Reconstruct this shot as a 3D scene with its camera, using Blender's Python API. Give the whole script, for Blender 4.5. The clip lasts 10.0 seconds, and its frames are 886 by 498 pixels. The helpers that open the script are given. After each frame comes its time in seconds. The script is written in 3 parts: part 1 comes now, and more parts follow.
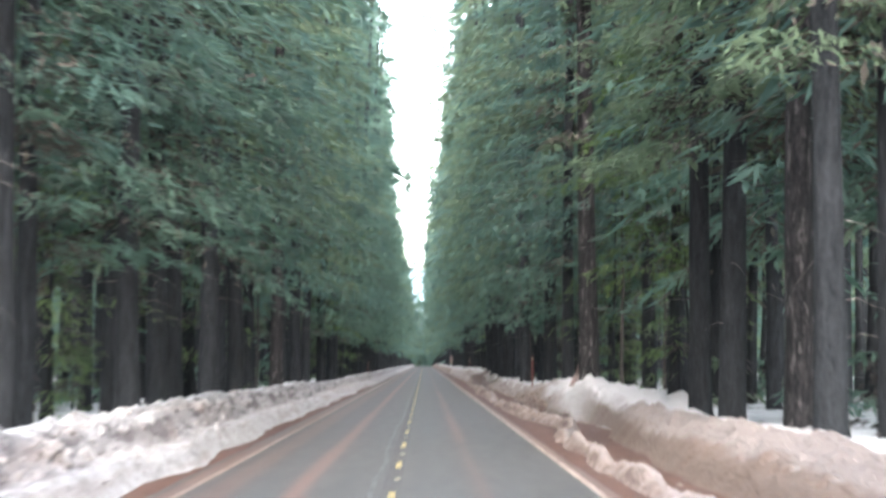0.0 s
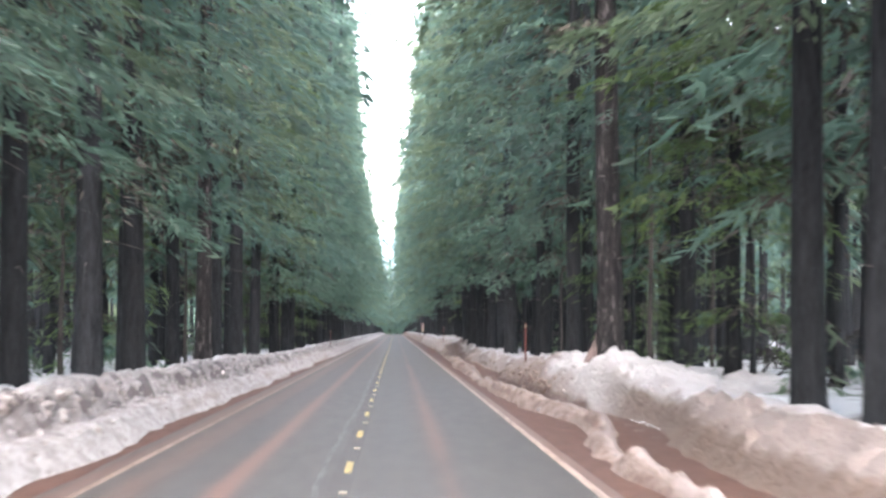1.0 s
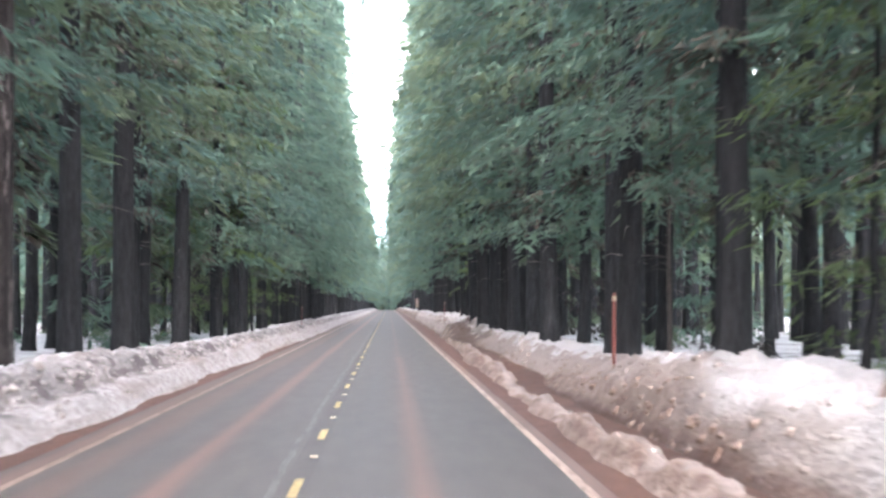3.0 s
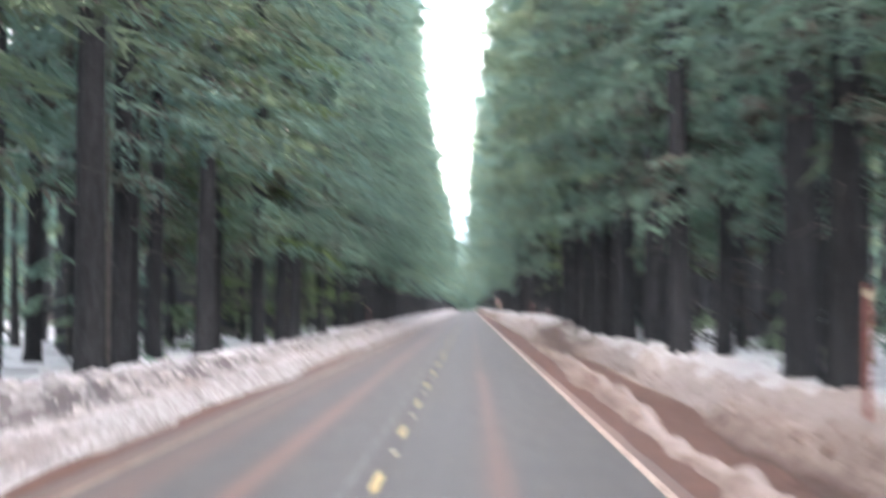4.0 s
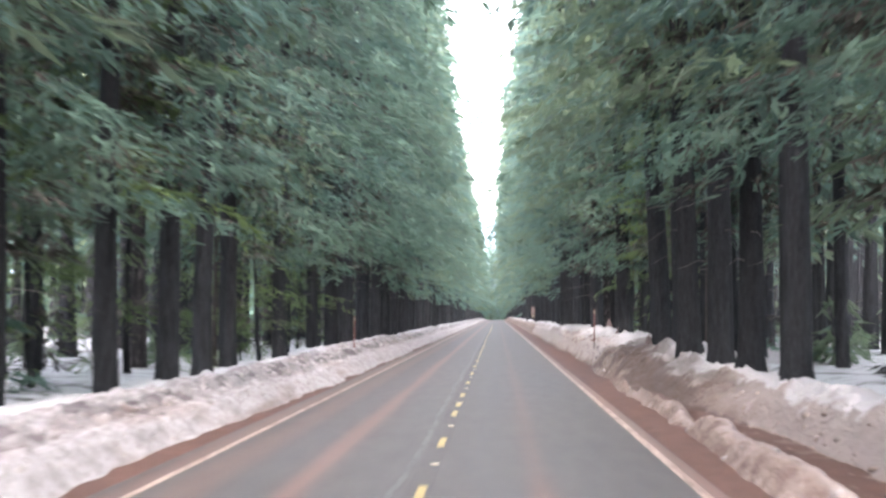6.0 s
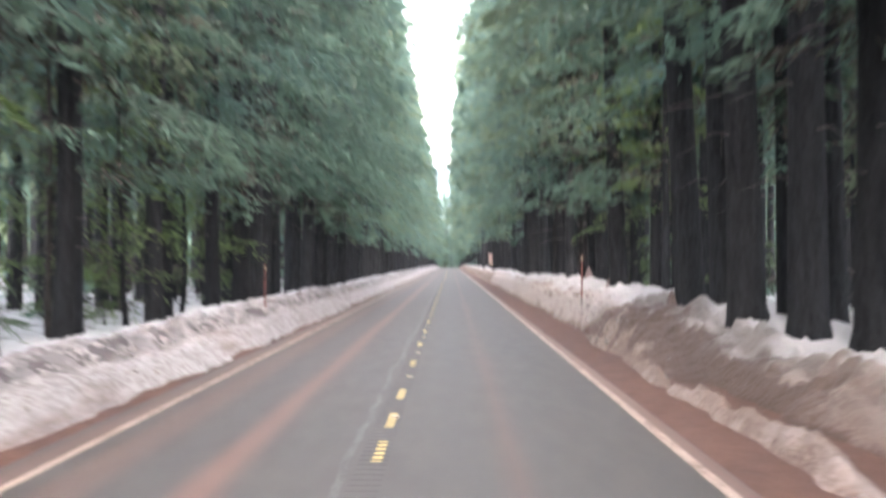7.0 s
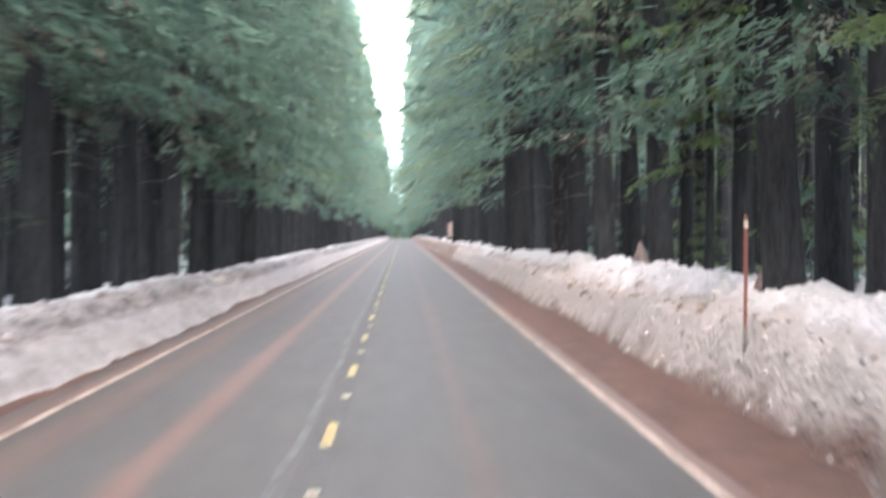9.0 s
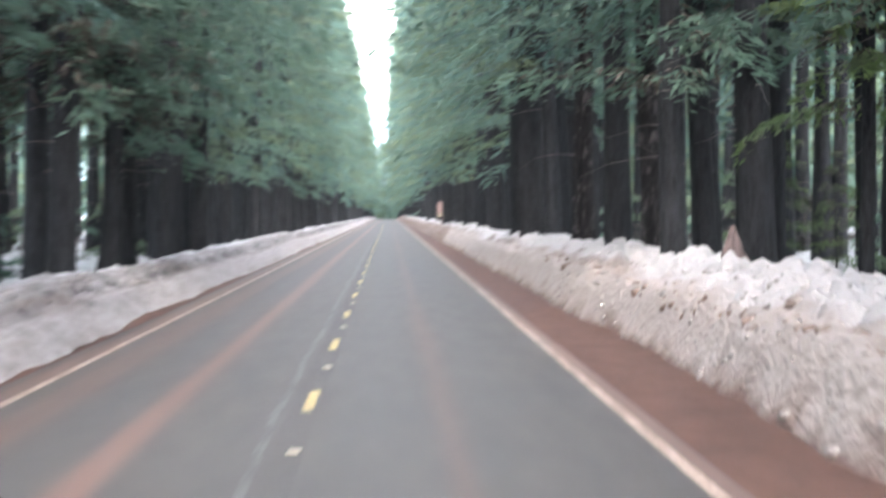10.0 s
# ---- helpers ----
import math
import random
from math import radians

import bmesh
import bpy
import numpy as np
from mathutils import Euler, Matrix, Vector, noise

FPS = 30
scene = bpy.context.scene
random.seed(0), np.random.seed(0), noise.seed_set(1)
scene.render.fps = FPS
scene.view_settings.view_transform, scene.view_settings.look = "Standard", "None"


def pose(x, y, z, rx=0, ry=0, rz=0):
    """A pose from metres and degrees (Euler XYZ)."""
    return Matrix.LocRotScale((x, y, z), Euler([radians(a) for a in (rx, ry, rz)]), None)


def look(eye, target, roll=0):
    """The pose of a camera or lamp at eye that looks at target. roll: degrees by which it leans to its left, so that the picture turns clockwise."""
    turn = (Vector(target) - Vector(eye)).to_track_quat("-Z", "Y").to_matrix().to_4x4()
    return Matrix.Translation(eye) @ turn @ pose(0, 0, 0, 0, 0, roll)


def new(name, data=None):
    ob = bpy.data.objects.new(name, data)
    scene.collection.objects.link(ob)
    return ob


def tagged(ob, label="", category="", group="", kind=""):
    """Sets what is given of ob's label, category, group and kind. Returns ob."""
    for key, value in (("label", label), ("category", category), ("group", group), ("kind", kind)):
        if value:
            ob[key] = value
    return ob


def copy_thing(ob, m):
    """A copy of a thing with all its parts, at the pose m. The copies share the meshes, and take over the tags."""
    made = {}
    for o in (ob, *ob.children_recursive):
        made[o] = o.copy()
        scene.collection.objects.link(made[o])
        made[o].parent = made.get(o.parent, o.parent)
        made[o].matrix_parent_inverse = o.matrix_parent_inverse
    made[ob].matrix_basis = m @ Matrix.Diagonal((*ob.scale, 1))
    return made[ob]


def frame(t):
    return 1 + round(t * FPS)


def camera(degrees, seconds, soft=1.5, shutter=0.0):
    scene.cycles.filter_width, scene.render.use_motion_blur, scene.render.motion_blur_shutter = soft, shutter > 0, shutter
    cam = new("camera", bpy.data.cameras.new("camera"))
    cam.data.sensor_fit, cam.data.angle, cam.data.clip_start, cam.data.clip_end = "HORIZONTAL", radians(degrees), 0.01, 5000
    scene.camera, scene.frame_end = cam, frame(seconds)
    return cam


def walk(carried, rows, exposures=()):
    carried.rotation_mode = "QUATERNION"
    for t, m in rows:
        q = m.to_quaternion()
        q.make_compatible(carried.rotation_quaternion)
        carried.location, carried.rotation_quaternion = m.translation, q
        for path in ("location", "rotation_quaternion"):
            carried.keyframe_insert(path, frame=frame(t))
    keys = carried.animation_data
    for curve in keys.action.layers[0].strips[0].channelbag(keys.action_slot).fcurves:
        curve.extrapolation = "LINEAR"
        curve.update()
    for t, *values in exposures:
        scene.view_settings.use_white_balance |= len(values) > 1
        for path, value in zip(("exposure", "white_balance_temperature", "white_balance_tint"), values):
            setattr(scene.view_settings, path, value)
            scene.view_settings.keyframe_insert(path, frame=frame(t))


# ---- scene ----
# A straight two-lane forest highway in late winter, filmed from a moving car.
# x: across the road (right is positive), y: along it, z: up.
F = 4446.0          # focal length of the long lens
EYE_H = 2.1
cam = camera(20.0, 10.0, 2.7, 0.6)
# seconds, vanishing point of the road (two numbers), distance driven, offset from the centre line
DRIVE = (
    (0, 751, 640, -0.24, 0.52), (0.1, 737, 663, 2.34, 0.53), (0.2, 719, 679, 4.89, 0.55), (0.3, 705, 668, 7.4, 0.57), (0.4, 709, 679, 9.9, 0.59),
    (0.5, 718, 696, 12.36, 0.6), (0.6, 714, 677, 14.81, 0.62), (0.7, 710, 594, 17.23, 0.65), (0.8, 658, 581, 19.63, 0.67),
    (0.9, 663, 581, 22.01, 0.69), (1, 700, 583, 24.38, 0.71), (1.1, 694, 612, 26.73, 0.73), (1.2, 675, 626, 29.06, 0.75),
    (1.3, 696, 626, 31.38, 0.78), (1.4, 703, 631, 33.69, 0.8), (1.5, 710, 634, 35.99, 0.82), (1.6, 717, 650, 38.28, 0.84),
    (1.7, 714, 627, 40.56, 0.86), (1.8, 700, 596, 42.84, 0.88), (1.9, 654, 580, 45.11, 0.9), (2, 635, 554, 47.37, 0.92),
    (2.1, 645, 557, 49.63, 0.94), (2.2, 672, 565, 51.89, 0.96), (2.3, 680, 568, 54.14, 0.98), (2.4, 671, 561, 56.4, 0.99),
    (2.5, 686, 530, 58.65, 1.01), (2.6, 692, 536, 60.91, 1.02), (2.7, 680, 544, 63.16, 1.03), (3, 688, 540, 69.95, 1.07),
    (3.4, 696, 521, 79.06, 1.1), (3.8, 709, 496, 88.27, 1.11), (3.9, 760, 508, 90.6, 1.11), (4, 830, 541, 92.93, 1.1), (4.1, 875, 593, 95.27, 1.1),
    (4.2, 877, 595, 97.62, 1.1), (4.3, 833, 568, 99.97, 1.09), (4.4, 780, 550, 102.34, 1.09), (4.5, 763, 546, 104.72, 1.08),
    (4.6, 766, 560, 107.1, 1.07), (4.7, 776, 561, 109.5, 1.07), (4.8, 819, 538, 111.9, 1.06), (4.9, 842, 603, 114.32, 1.05),
    (5, 882, 594, 116.74, 1.04), (5.1, 879, 590, 119.18, 1.03), (5.2, 889, 617, 121.62, 1.02), (5.3, 878, 634, 124.07, 1),
    (5.4, 856, 606, 126.53, 0.99), (5.5, 843, 569, 129, 0.98), (5.6, 861, 562, 131.48, 0.97), (5.7, 894, 552, 133.97, 0.95),
    (6, 880, 557, 141.47, 0.91), (6.4, 856, 544, 151.57, 0.86), (6.8, 833, 521, 161.73, 0.81), (6.9, 805, 486, 164.28, 0.8),
    (7, 798, 464, 166.82, 0.79), (7.1, 773, 427, 169.37, 0.78), (7.2, 747, 428, 171.92, 0.77), (7.3, 720, 418, 174.47, 0.76),
    (7.4, 725, 406, 177.01, 0.75), (7.5, 696, 392, 179.55, 0.74), (7.6, 658, 423, 182.09, 0.74), (7.7, 669, 432, 184.62, 0.73),
    (7.8, 579, 360, 187.14, 0.73), (7.9, 600, 318, 189.66, 0.73), (8, 624, 322, 192.17, 0.72), (8.1, 609, 350, 194.67, 0.72),
    (8.2, 647, 407, 197.16, 0.72), (8.3, 668, 422, 199.64, 0.72), (8.4, 644, 414, 202.1, 0.73), (8.5, 701, 368, 204.55, 0.73),
    (8.6, 669, 410, 206.99, 0.73), (8.7, 707, 429, 209.41, 0.74), (8.8, 735, 430, 211.81, 0.74), (8.9, 745, 395, 214.19, 0.75),
    (9, 712, 412, 216.55, 0.76), (9.1, 697, 448, 218.88, 0.77), (9.2, 683, 458, 221.2, 0.78), (9.3, 648, 454, 223.49, 0.79),
    (9.4, 669, 422, 225.75, 0.8), (9.5, 675, 444, 227.98, 0.81), (9.6, 714, 443, 230.18, 0.82), (9.7, 724, 445, 232.36, 0.83),
    (9.8, 720, 412, 234.49, 0.84), (9.9, 717, 360, 236.6, 0.85), (10, 688, 377, 238.67, 0.87),
)
ROLL = 0.3
cr, sr = math.cos(radians(ROLL)), math.sin(radians(ROLL))
PATH = []
for t, vx, vy, s, off in DRIVE:
    dx, dy = vx - 784, vy - 441
    ux, uy = dx * cr + dy * sr, -dx * sr + dy * cr
    PATH.append((t, look((off, s, EYE_H), (off - ux / F * 100, s + 100, EYE_H + uy / F * 100), ROLL)))
# seconds, stops, and the phone's white balance in kelvin and tint
EXPOSURE = ((0, 3.8, 6450, 8), (1.0, 4.08, 6500, 14), (2.5, 4.3, 6550, 17), (4.5, 4.4, 6600, 15), (5.5, 4.46, 6600, 17),
            (7.0, 4.42, 6850, 17), (8.5, 4.58, 6880, 16.5), (9.5, 4.55, 6550, 13), (10, 4.54, 6550, 13))
walk(cam, PATH, EXPOSURE)

# ---- light: a bright overcast sky with a broad, weak sun behind it ----
world = bpy.data.worlds.new("overcast_sky")
scene.world = world
world.use_nodes = True
wn, wl = world.node_tree.nodes, world.node_tree.links
sky = wn.new("ShaderNodeTexSky")
sky.sky_type = "NISHITA"
sky.sun_disc = False
sky.sun_elevation, sky.sun_rotation = radians(33), radians(178)
sky.air_density, sky.dust_density = 1.0, 3.0
cloud = wn.new("ShaderNodeHueSaturation")
cloud.inputs["Saturation"].default_value = 0.55
wl.new(sky.outputs[0], cloud.inputs["Color"])
wl.new(cloud.outputs[0], wn["Background"].inputs["Color"])
wn["Background"].inputs["Strength"].default_value = 0.15
sun_data = bpy.data.lights.new("sun", "SUN")
sun_data.energy, sun_data.angle, sun_data.color = 1.1, radians(55), (1.0, 0.975, 0.95)
sun = new("sun", sun_data)
sun.matrix_world = look((0, 0, 50), (-1, 27, 50 - 17.5))


# ---- materials ----
def material(name, colours, scale=(1, 1, 1), detail=6.0, rough=0.85, bump=0.0, bump_scale=None, stops=(0.3, 0.7), island=0.0, fine=8.0, spec=0.3, piece=0.0):
    """Two colours mixed by noise at two scales, in object space, with optional relief."""
    m = bpy.data.materials.new(name)
    m.use_nodes = True
    n, l = m.node_tree.nodes, m.node_tree.links
    b = n["Principled BSDF"]
    b.inputs["Roughness"].default_value = rough
    b.inputs["Specular IOR Level"].default_value = spec
    geo = n.new("ShaderNodeNewGeometry")
    mp = n.new("ShaderNodeMapping")
    mp.inputs["Scale"].default_value = scale
    l.new(geo.outputs["Position"], mp.inputs["Vector"])
    n1 = n.new("ShaderNodeTexNoise")
    n1.inputs["Scale"].default_value, n1.inputs["Detail"].default_value = 1.0, detail
    l.new(mp.outputs[0], n1.inputs["Vector"])
    n2 = n.new("ShaderNodeTexNoise")
    n2.inputs["Scale"].default_value, n2.inputs["Detail"].default_value = fine, 3.0
    l.new(mp.outputs[0], n2.inputs["Vector"])
    add = n.new("ShaderNodeMath")
    add.operation = "MULTIPLY_ADD"
    add.inputs[1].default_value = 0.5
    l.new(n2.outputs["Fac"], add.inputs[0])
    half = n.new("ShaderNodeMath")
    half.operation = "MULTIPLY_ADD"
    half.inputs[1].default_value, half.inputs[2].default_value = 0.75, -0.12
    l.new(n1.outputs["Fac"], half.inputs[0])
    l.new(half.outputs[0], add.inputs[2])
    ramp = n.new("ShaderNodeValToRGB")
    ramp.color_ramp.elements[0].position, ramp.color_ramp.elements[1].position = stops
    ramp.color_ramp.elements[0].color, ramp.color_ramp.elements[1].color = (*colours[0], 1), (*colours[1], 1)
    l.new(add.outputs[0], ramp.inputs[0])
    out = ramp.outputs[0]
    for amount, source in ((island, geo.outputs["Random Per Island"]), (piece, n.new("ShaderNodeObjectInfo").outputs["Random"])):
        if amount:
            hs = n.new("ShaderNodeHueSaturation")
            mr = n.new("ShaderNodeMapRange")
            mr.inputs["To Min"].default_value, mr.inputs["To Max"].default_value = 1 - amount, 1 + amount
            l.new(source, mr.inputs["Value"])
            l.new(mr.outputs[0], hs.inputs["Value"])
            l.new(out, hs.inputs["Color"])
            out = hs.outputs[0]
    l.new(out, b.inputs["Base Color"])
    if bump:
        bp = n.new("ShaderNodeBump")
        bp.inputs["Strength"].default_value, bp.inputs["Distance"].default_value = 1.0, bump
        l.new(add.outputs[0], bp.inputs["Height"])
        l.new(bp.outputs[0], b.inputs["Normal"])
    return m


def tint(m, colour, build):
    """Lay a second colour over a material; build(nodes, links, position) returns its mask."""
    n, l = m.node_tree.nodes, m.node_tree.links
    b = n["Principled BSDF"]
    old = b.inputs["Base Color"].links[0].from_socket
    geo = n.new("ShaderNodeNewGeometry")
    mask = build(n, l, geo.outputs["Position"])
    mix = n.new("ShaderNodeMix")
    mix.data_type = "RGBA"
    l.new(mask, mix.inputs["Factor"])
    l.new(old, mix.inputs["A"])
    mix.inputs["B"].default_value = (*colour, 1)
    l.new(mix.outputs["Result"], b.inputs["Base Color"])
    return m


def band_mask(x0, half, soft, breakup, amount, y_scale=0.03, x_scale=2.5, uv=False, stretch=None, z_scale=1):
    """A streak along the road at x0, worn by stretched noise. uv: follow the bank's own edge; stretch: (from, to) along the road."""
    def build(n, l, pos):
        sep = n.new("ShaderNodeSeparateXYZ")
        l.new(n.new("ShaderNodeUVMap").outputs[0] if uv else pos, sep.inputs[0])
        mp = n.new("ShaderNodeMapping")
        mp.inputs["Scale"].default_value = (x_scale, y_scale, z_scale)
        l.new(pos, mp.inputs["Vector"])
        nz = n.new("ShaderNodeTexNoise")
        nz.inputs["Scale"].default_value, nz.inputs["Detail"].default_value = 1.0, 6
        l.new(mp.outputs[0], nz.inputs["Vector"])
        d = n.new("ShaderNodeMath"); d.operation = "SUBTRACT"; d.inputs[1].default_value = x0
        l.new(sep.outputs[0], d.inputs[0])
        a = n.new("ShaderNodeMath"); a.operation = "ABSOLUTE"
        l.new(d.outputs[0], a.inputs[0])
        j = n.new("ShaderNodeMath"); j.operation = "MULTIPLY_ADD"; j.inputs[1].default_value = breakup
        l.new(nz.outputs["Fac"], j.inputs[0]); l.new(a.outputs[0], j.inputs[2])
        mr = n.new("ShaderNodeMapRange")
        mr.interpolation_type = "SMOOTHSTEP"
        mr.inputs["From Min"].default_value, mr.inputs["From Max"].default_value = half + breakup * 0.5 + soft, half + breakup * 0.5 - soft
        mr.inputs["To Min"].default_value, mr.inputs["To Max"].default_value = 0, amount
        l.new(j.outputs[0], mr.inputs["Value"])
        if stretch is None:
            return mr.outputs[0]
        m2 = n.new("ShaderNodeMath"); m2.operation = "SUBTRACT"; m2.inputs[1].default_value = (stretch[0] + stretch[1]) / 2
        l.new(sep.outputs[1], m2.inputs[0])
        m3 = n.new("ShaderNodeMath"); m3.operation = "ABSOLUTE"
        l.new(m2.outputs[0], m3.inputs[0])
        r2 = n.new("ShaderNodeMapRange")
        w = (stretch[1] - stretch[0]) / 2
        r2.inputs["From Min"].default_value, r2.inputs["From Max"].default_value = w + 3, w - 3
        l.new(m3.outputs[0], r2.inputs["Value"])
        m4 = n.new("ShaderNodeMath"); m4.operation = "MULTIPLY"
        l.new(r2.outputs[0], m4.inputs[0]); l.new(mr.outputs[0], m4.inputs[1])
        return m4.outputs[0]
    return build


def noise_mask(scale, lo, hi, amount, detail=7):
    def build(n, l, pos):
        mp = n.new("ShaderNodeMapping")
        mp.inputs["Scale"].default_value = scale
        l.new(pos, mp.inputs["Vector"])
        nz = n.new("ShaderNodeTexNoise")
        nz.inputs["Scale"].default_value, nz.inputs["Detail"].default_value = 1.0, detail
        l.new(mp.outputs[0], nz.inputs["Vector"])
        mr = n.new("ShaderNodeMapRange")
        mr.inputs["From Min"].default_value, mr.inputs["From Max"].default_value = lo, hi
        mr.inputs["To Min"].default_value, mr.inputs["To Max"].default_value = 0, amount
        l.new(nz.outputs["Fac"], mr.inputs["Value"])
        return mr.outputs[0]
    return build


RED = (0.112, 0.061, 0.048)
M_ASPHALT = material("asphalt", ((0.0295, 0.0266, 0.0243), (0.0485, 0.043, 0.039)), (3, 0.3, 3), rough=0.68, bump=0.004, fine=30, spec=0.28)
for x0, half, amount in ((-1.52, 0.16, 0.75), (1.47, 0.1, 0.3), (-2.75, 0.25, 0.35), (-3.45, 0.15, 0.6), (3.5, 0.12, 0.85)):
    tint(M_ASPHALT, RED, band_mask(x0, half, 0.16, 0.35, amount))
tint(M_ASPHALT, RED, band_mask(1.47, 0.15, 0.16, 0.35, 0.38, stretch=(66, 172)))
tint(M_ASPHALT, (0.045, 0.0425, 0.043), band_mask(-2.1, 0.3, 0.35, 0.5, 0.4))
tint(M_ASPHALT, (0.048, 0.045, 0.044), band_mask(0.75, 0.3, 0.35, 0.5, 0.3))
M_RUMBLE = material("milled_asphalt", ((0.028, 0.025, 0.024), (0.046, 0.042, 0.039)), (4, 0.4, 4), rough=0.7, bump=0.004, fine=20)
M_SEAL = material("crack_sealant", ((0.042, 0.04, 0.039), (0.085, 0.082, 0.081)), (6, 0.5, 6), rough=0.7, spec=0.25, stops=(0.35, 0.65))
M_YELLOW = material("yellow_paint", ((0.26, 0.18, 0.045), (0.38, 0.285, 0.1)), (6, 6, 6), rough=0.6, bump=0.002, piece=0.12)
M_STUB = material("pale_marker", ((0.22, 0.18, 0.125), (0.34, 0.29, 0.22)), (6, 6, 6), rough=0.5)
M_LINE = material("dirty_white_paint", ((0.1, 0.068, 0.053), (0.27, 0.215, 0.18)), (7, 0.5, 7), rough=0.75, bump=0.002, stops=(0.28, 0.6))
tint(M_LINE, (0.075, 0.045, 0.036), band_mask(-3.3, 0.05, 0.2, 0.3, 0.75, 0.05, 3.0, False, (-80, 168)))
M_MUD = material("red_cinder_mud", ((0.04, 0.018, 0.0115), (0.085, 0.039, 0.026)), (2.5, 0.7, 2.5), rough=0.8, bump=0.03, fine=14)
M_LEFT = material("ploughed_snow", ((0.155, 0.141, 0.143), (0.285, 0.27, 0.274)), (2.2, 0.9, 2.6), rough=0.75, bump=0.15, fine=3.5, spec=0.2, stops=(0.3, 0.6))
tint(M_LEFT, (0.104, 0.0873, 0.0844), noise_mask((7, 3, 7), 0.5, 0.66, 0.6))
tint(M_LEFT, (0.111, 0.074, 0.0622), noise_mask((0.9, 0.1, 2.8), 0.52, 0.72, 0.65))
tint(M_LEFT, (0.115, 0.105, 0.107), band_mask(-5.0, 0.2, 0.1, 2.0, 0.55, 0.5, 1.2, True, None, 2.0))
tint(M_LEFT, (0.068, 0.059, 0.062), band_mask(-4.95, 0.02, 0.1, 3.0, 0.85, 0.45, 1.2, True, None, 2.4))
tint(M_LEFT, (0.0888, 0.0703, 0.0681), band_mask(-4.75, 0.03, 0.12, 0.9, 0.6, 1.2, 1.5, True))
tint(M_LEFT, (0.43, 0.425, 0.435), band_mask(-9.0, 3.2, 0.3, 0.8, 0.85, 0.2, 0.6, True))
tint(M_LEFT, (0.141, 0.123, 0.126), band_mask(-4.4, 0.5, 0.2, 0.8, 0.28, 0.3, 1.0, True, (228, 420)))
M_RIGHT = material("gravelly_snow", ((0.1, 0.066, 0.053), (0.21, 0.163, 0.145)), (2.2, 1.0, 2.6), rough=0.78, bump=0.12, fine=4, spec=0.2, stops=(0.3, 0.6))
tint(M_RIGHT, (0.09, 0.058, 0.046), noise_mask((2.2, 0.9, 3.4), 0.5, 0.62, 0.65, 5))
tint(M_RIGHT, (0.078, 0.047, 0.036), noise_mask((1.1, 0.1, 2.6), 0.5, 0.68, 0.65))
tint(M_RIGHT, (0.24, 0.208, 0.198), band_mask(4.3, 0.12, 0.1, 0.35, 0.6, 0.8, 1.5, True, (-80, 215)))
tint(M_RIGHT, (0.043, 0.0215, 0.016), band_mask(4.9, 0.33, 0.08, 0.35, 0.95, 0.5, 1.5, True, (-80, 215)))
tint(M_RIGHT, (0.0888, 0.0629, 0.0518), band_mask(5.3, 0.1, 0.2, 0.9, 0.3, 0.12, 0.8, True, (-80, 400)))
tint(M_RIGHT, (0.311, 0.28, 0.271), band_mask(5.2, 0.45, 0.2, 0.9, 0.6, 0.5, 0.8, True, (236, 420)))
tint(M_RIGHT, (0.35, 0.332, 0.333), band_mask(9.0, 3.3, 0.3, 1.0, 0.9, 0.2, 0.6))
tint(M_RIGHT, (0.043, 0.0215, 0.016), band_mask(5.2, 0.2, 0.08, 0.4, 0.95, 0.5, 1.5, True, (136, 194)))
tint(M_RIGHT, (0.048, 0.0245, 0.0185), band_mask(5.15, 0.22, 0.1, 0.5, 0.92, 0.5, 1.5, True, (-80, 96)))
tint(M_RIGHT, (0.125, 0.092, 0.079), band_mask(6.2, 0.8, 0.15, 1.4, 0.8, 0.2, 1.0, False, (-80, 82), 1.5))
tint(M_RIGHT, (0.15, 0.109, 0.092), band_mask(6.0, 0.45, 0.12, 1.9, 0.72, 0.4, 1.2, False, (108, 205), 2.0))
tint(M_RIGHT, (0.105, 0.073, 0.058), band_mask(5.45, 0.45, 0.12, 0.8, 0.9, 0.07, 1.6, True, (-80, 88), 1.5))
tint(M_RIGHT, (0.0555, 0.0355, 0.0281), band_mask(5.2, 0.55, 0.15, 1.7, 0.82, 0.6, 1.3, True, (198, 234)))
tint(M_RIGHT, (0.1, 0.066, 0.052), band_mask(4.4, 0.2, 0.1, 0.7, 0.7, 0.5, 1.2, True, (190, 226)))
tint(M_RIGHT, (0.0666, 0.0466, 0.037), band_mask(6.0, 0.3, 0.2, 0.9, 0.7, 0.3, 0.9, True, (196, 236)))
tint(M_RIGHT, (0.0703, 0.037, 0.0281), band_mask(4.62, 0.12, 0.07, 0.3, 0.9, 0.7, 1.5, True, (236, 420)))
M_CLOD = material("broken_snow_lump", ((0.13, 0.115, 0.11), (0.26, 0.24, 0.236)), (6, 4, 6), rough=0.78, bump=0.02, fine=5, spec=0.2, island=0.2)
M_BARK = material("fir_bark", ((0.0078, 0.0085, 0.0098), (0.0245, 0.026, 0.0298)), (9, 9, 1.6), rough=0.95, bump=0.05, fine=4, piece=0.25, spec=0.1)
M_BARK_RED = material("pine_bark", ((0.009, 0.0088, 0.0098), (0.033, 0.03, 0.0315)), (8, 8, 1.4), rough=0.95, bump=0.05, fine=4, piece=0.25, spec=0.1, stops=(0.42, 0.72))
tint(M_BARK_RED, (0.15, 0.138, 0.138), noise_mask((8, 8, 2.2), 0.57, 0.68, 0.42, 3))
M_DEAD = material("dead_wood", ((0.018, 0.016, 0.015), (0.05, 0.044, 0.04)), (5, 5, 5), rough=0.9)
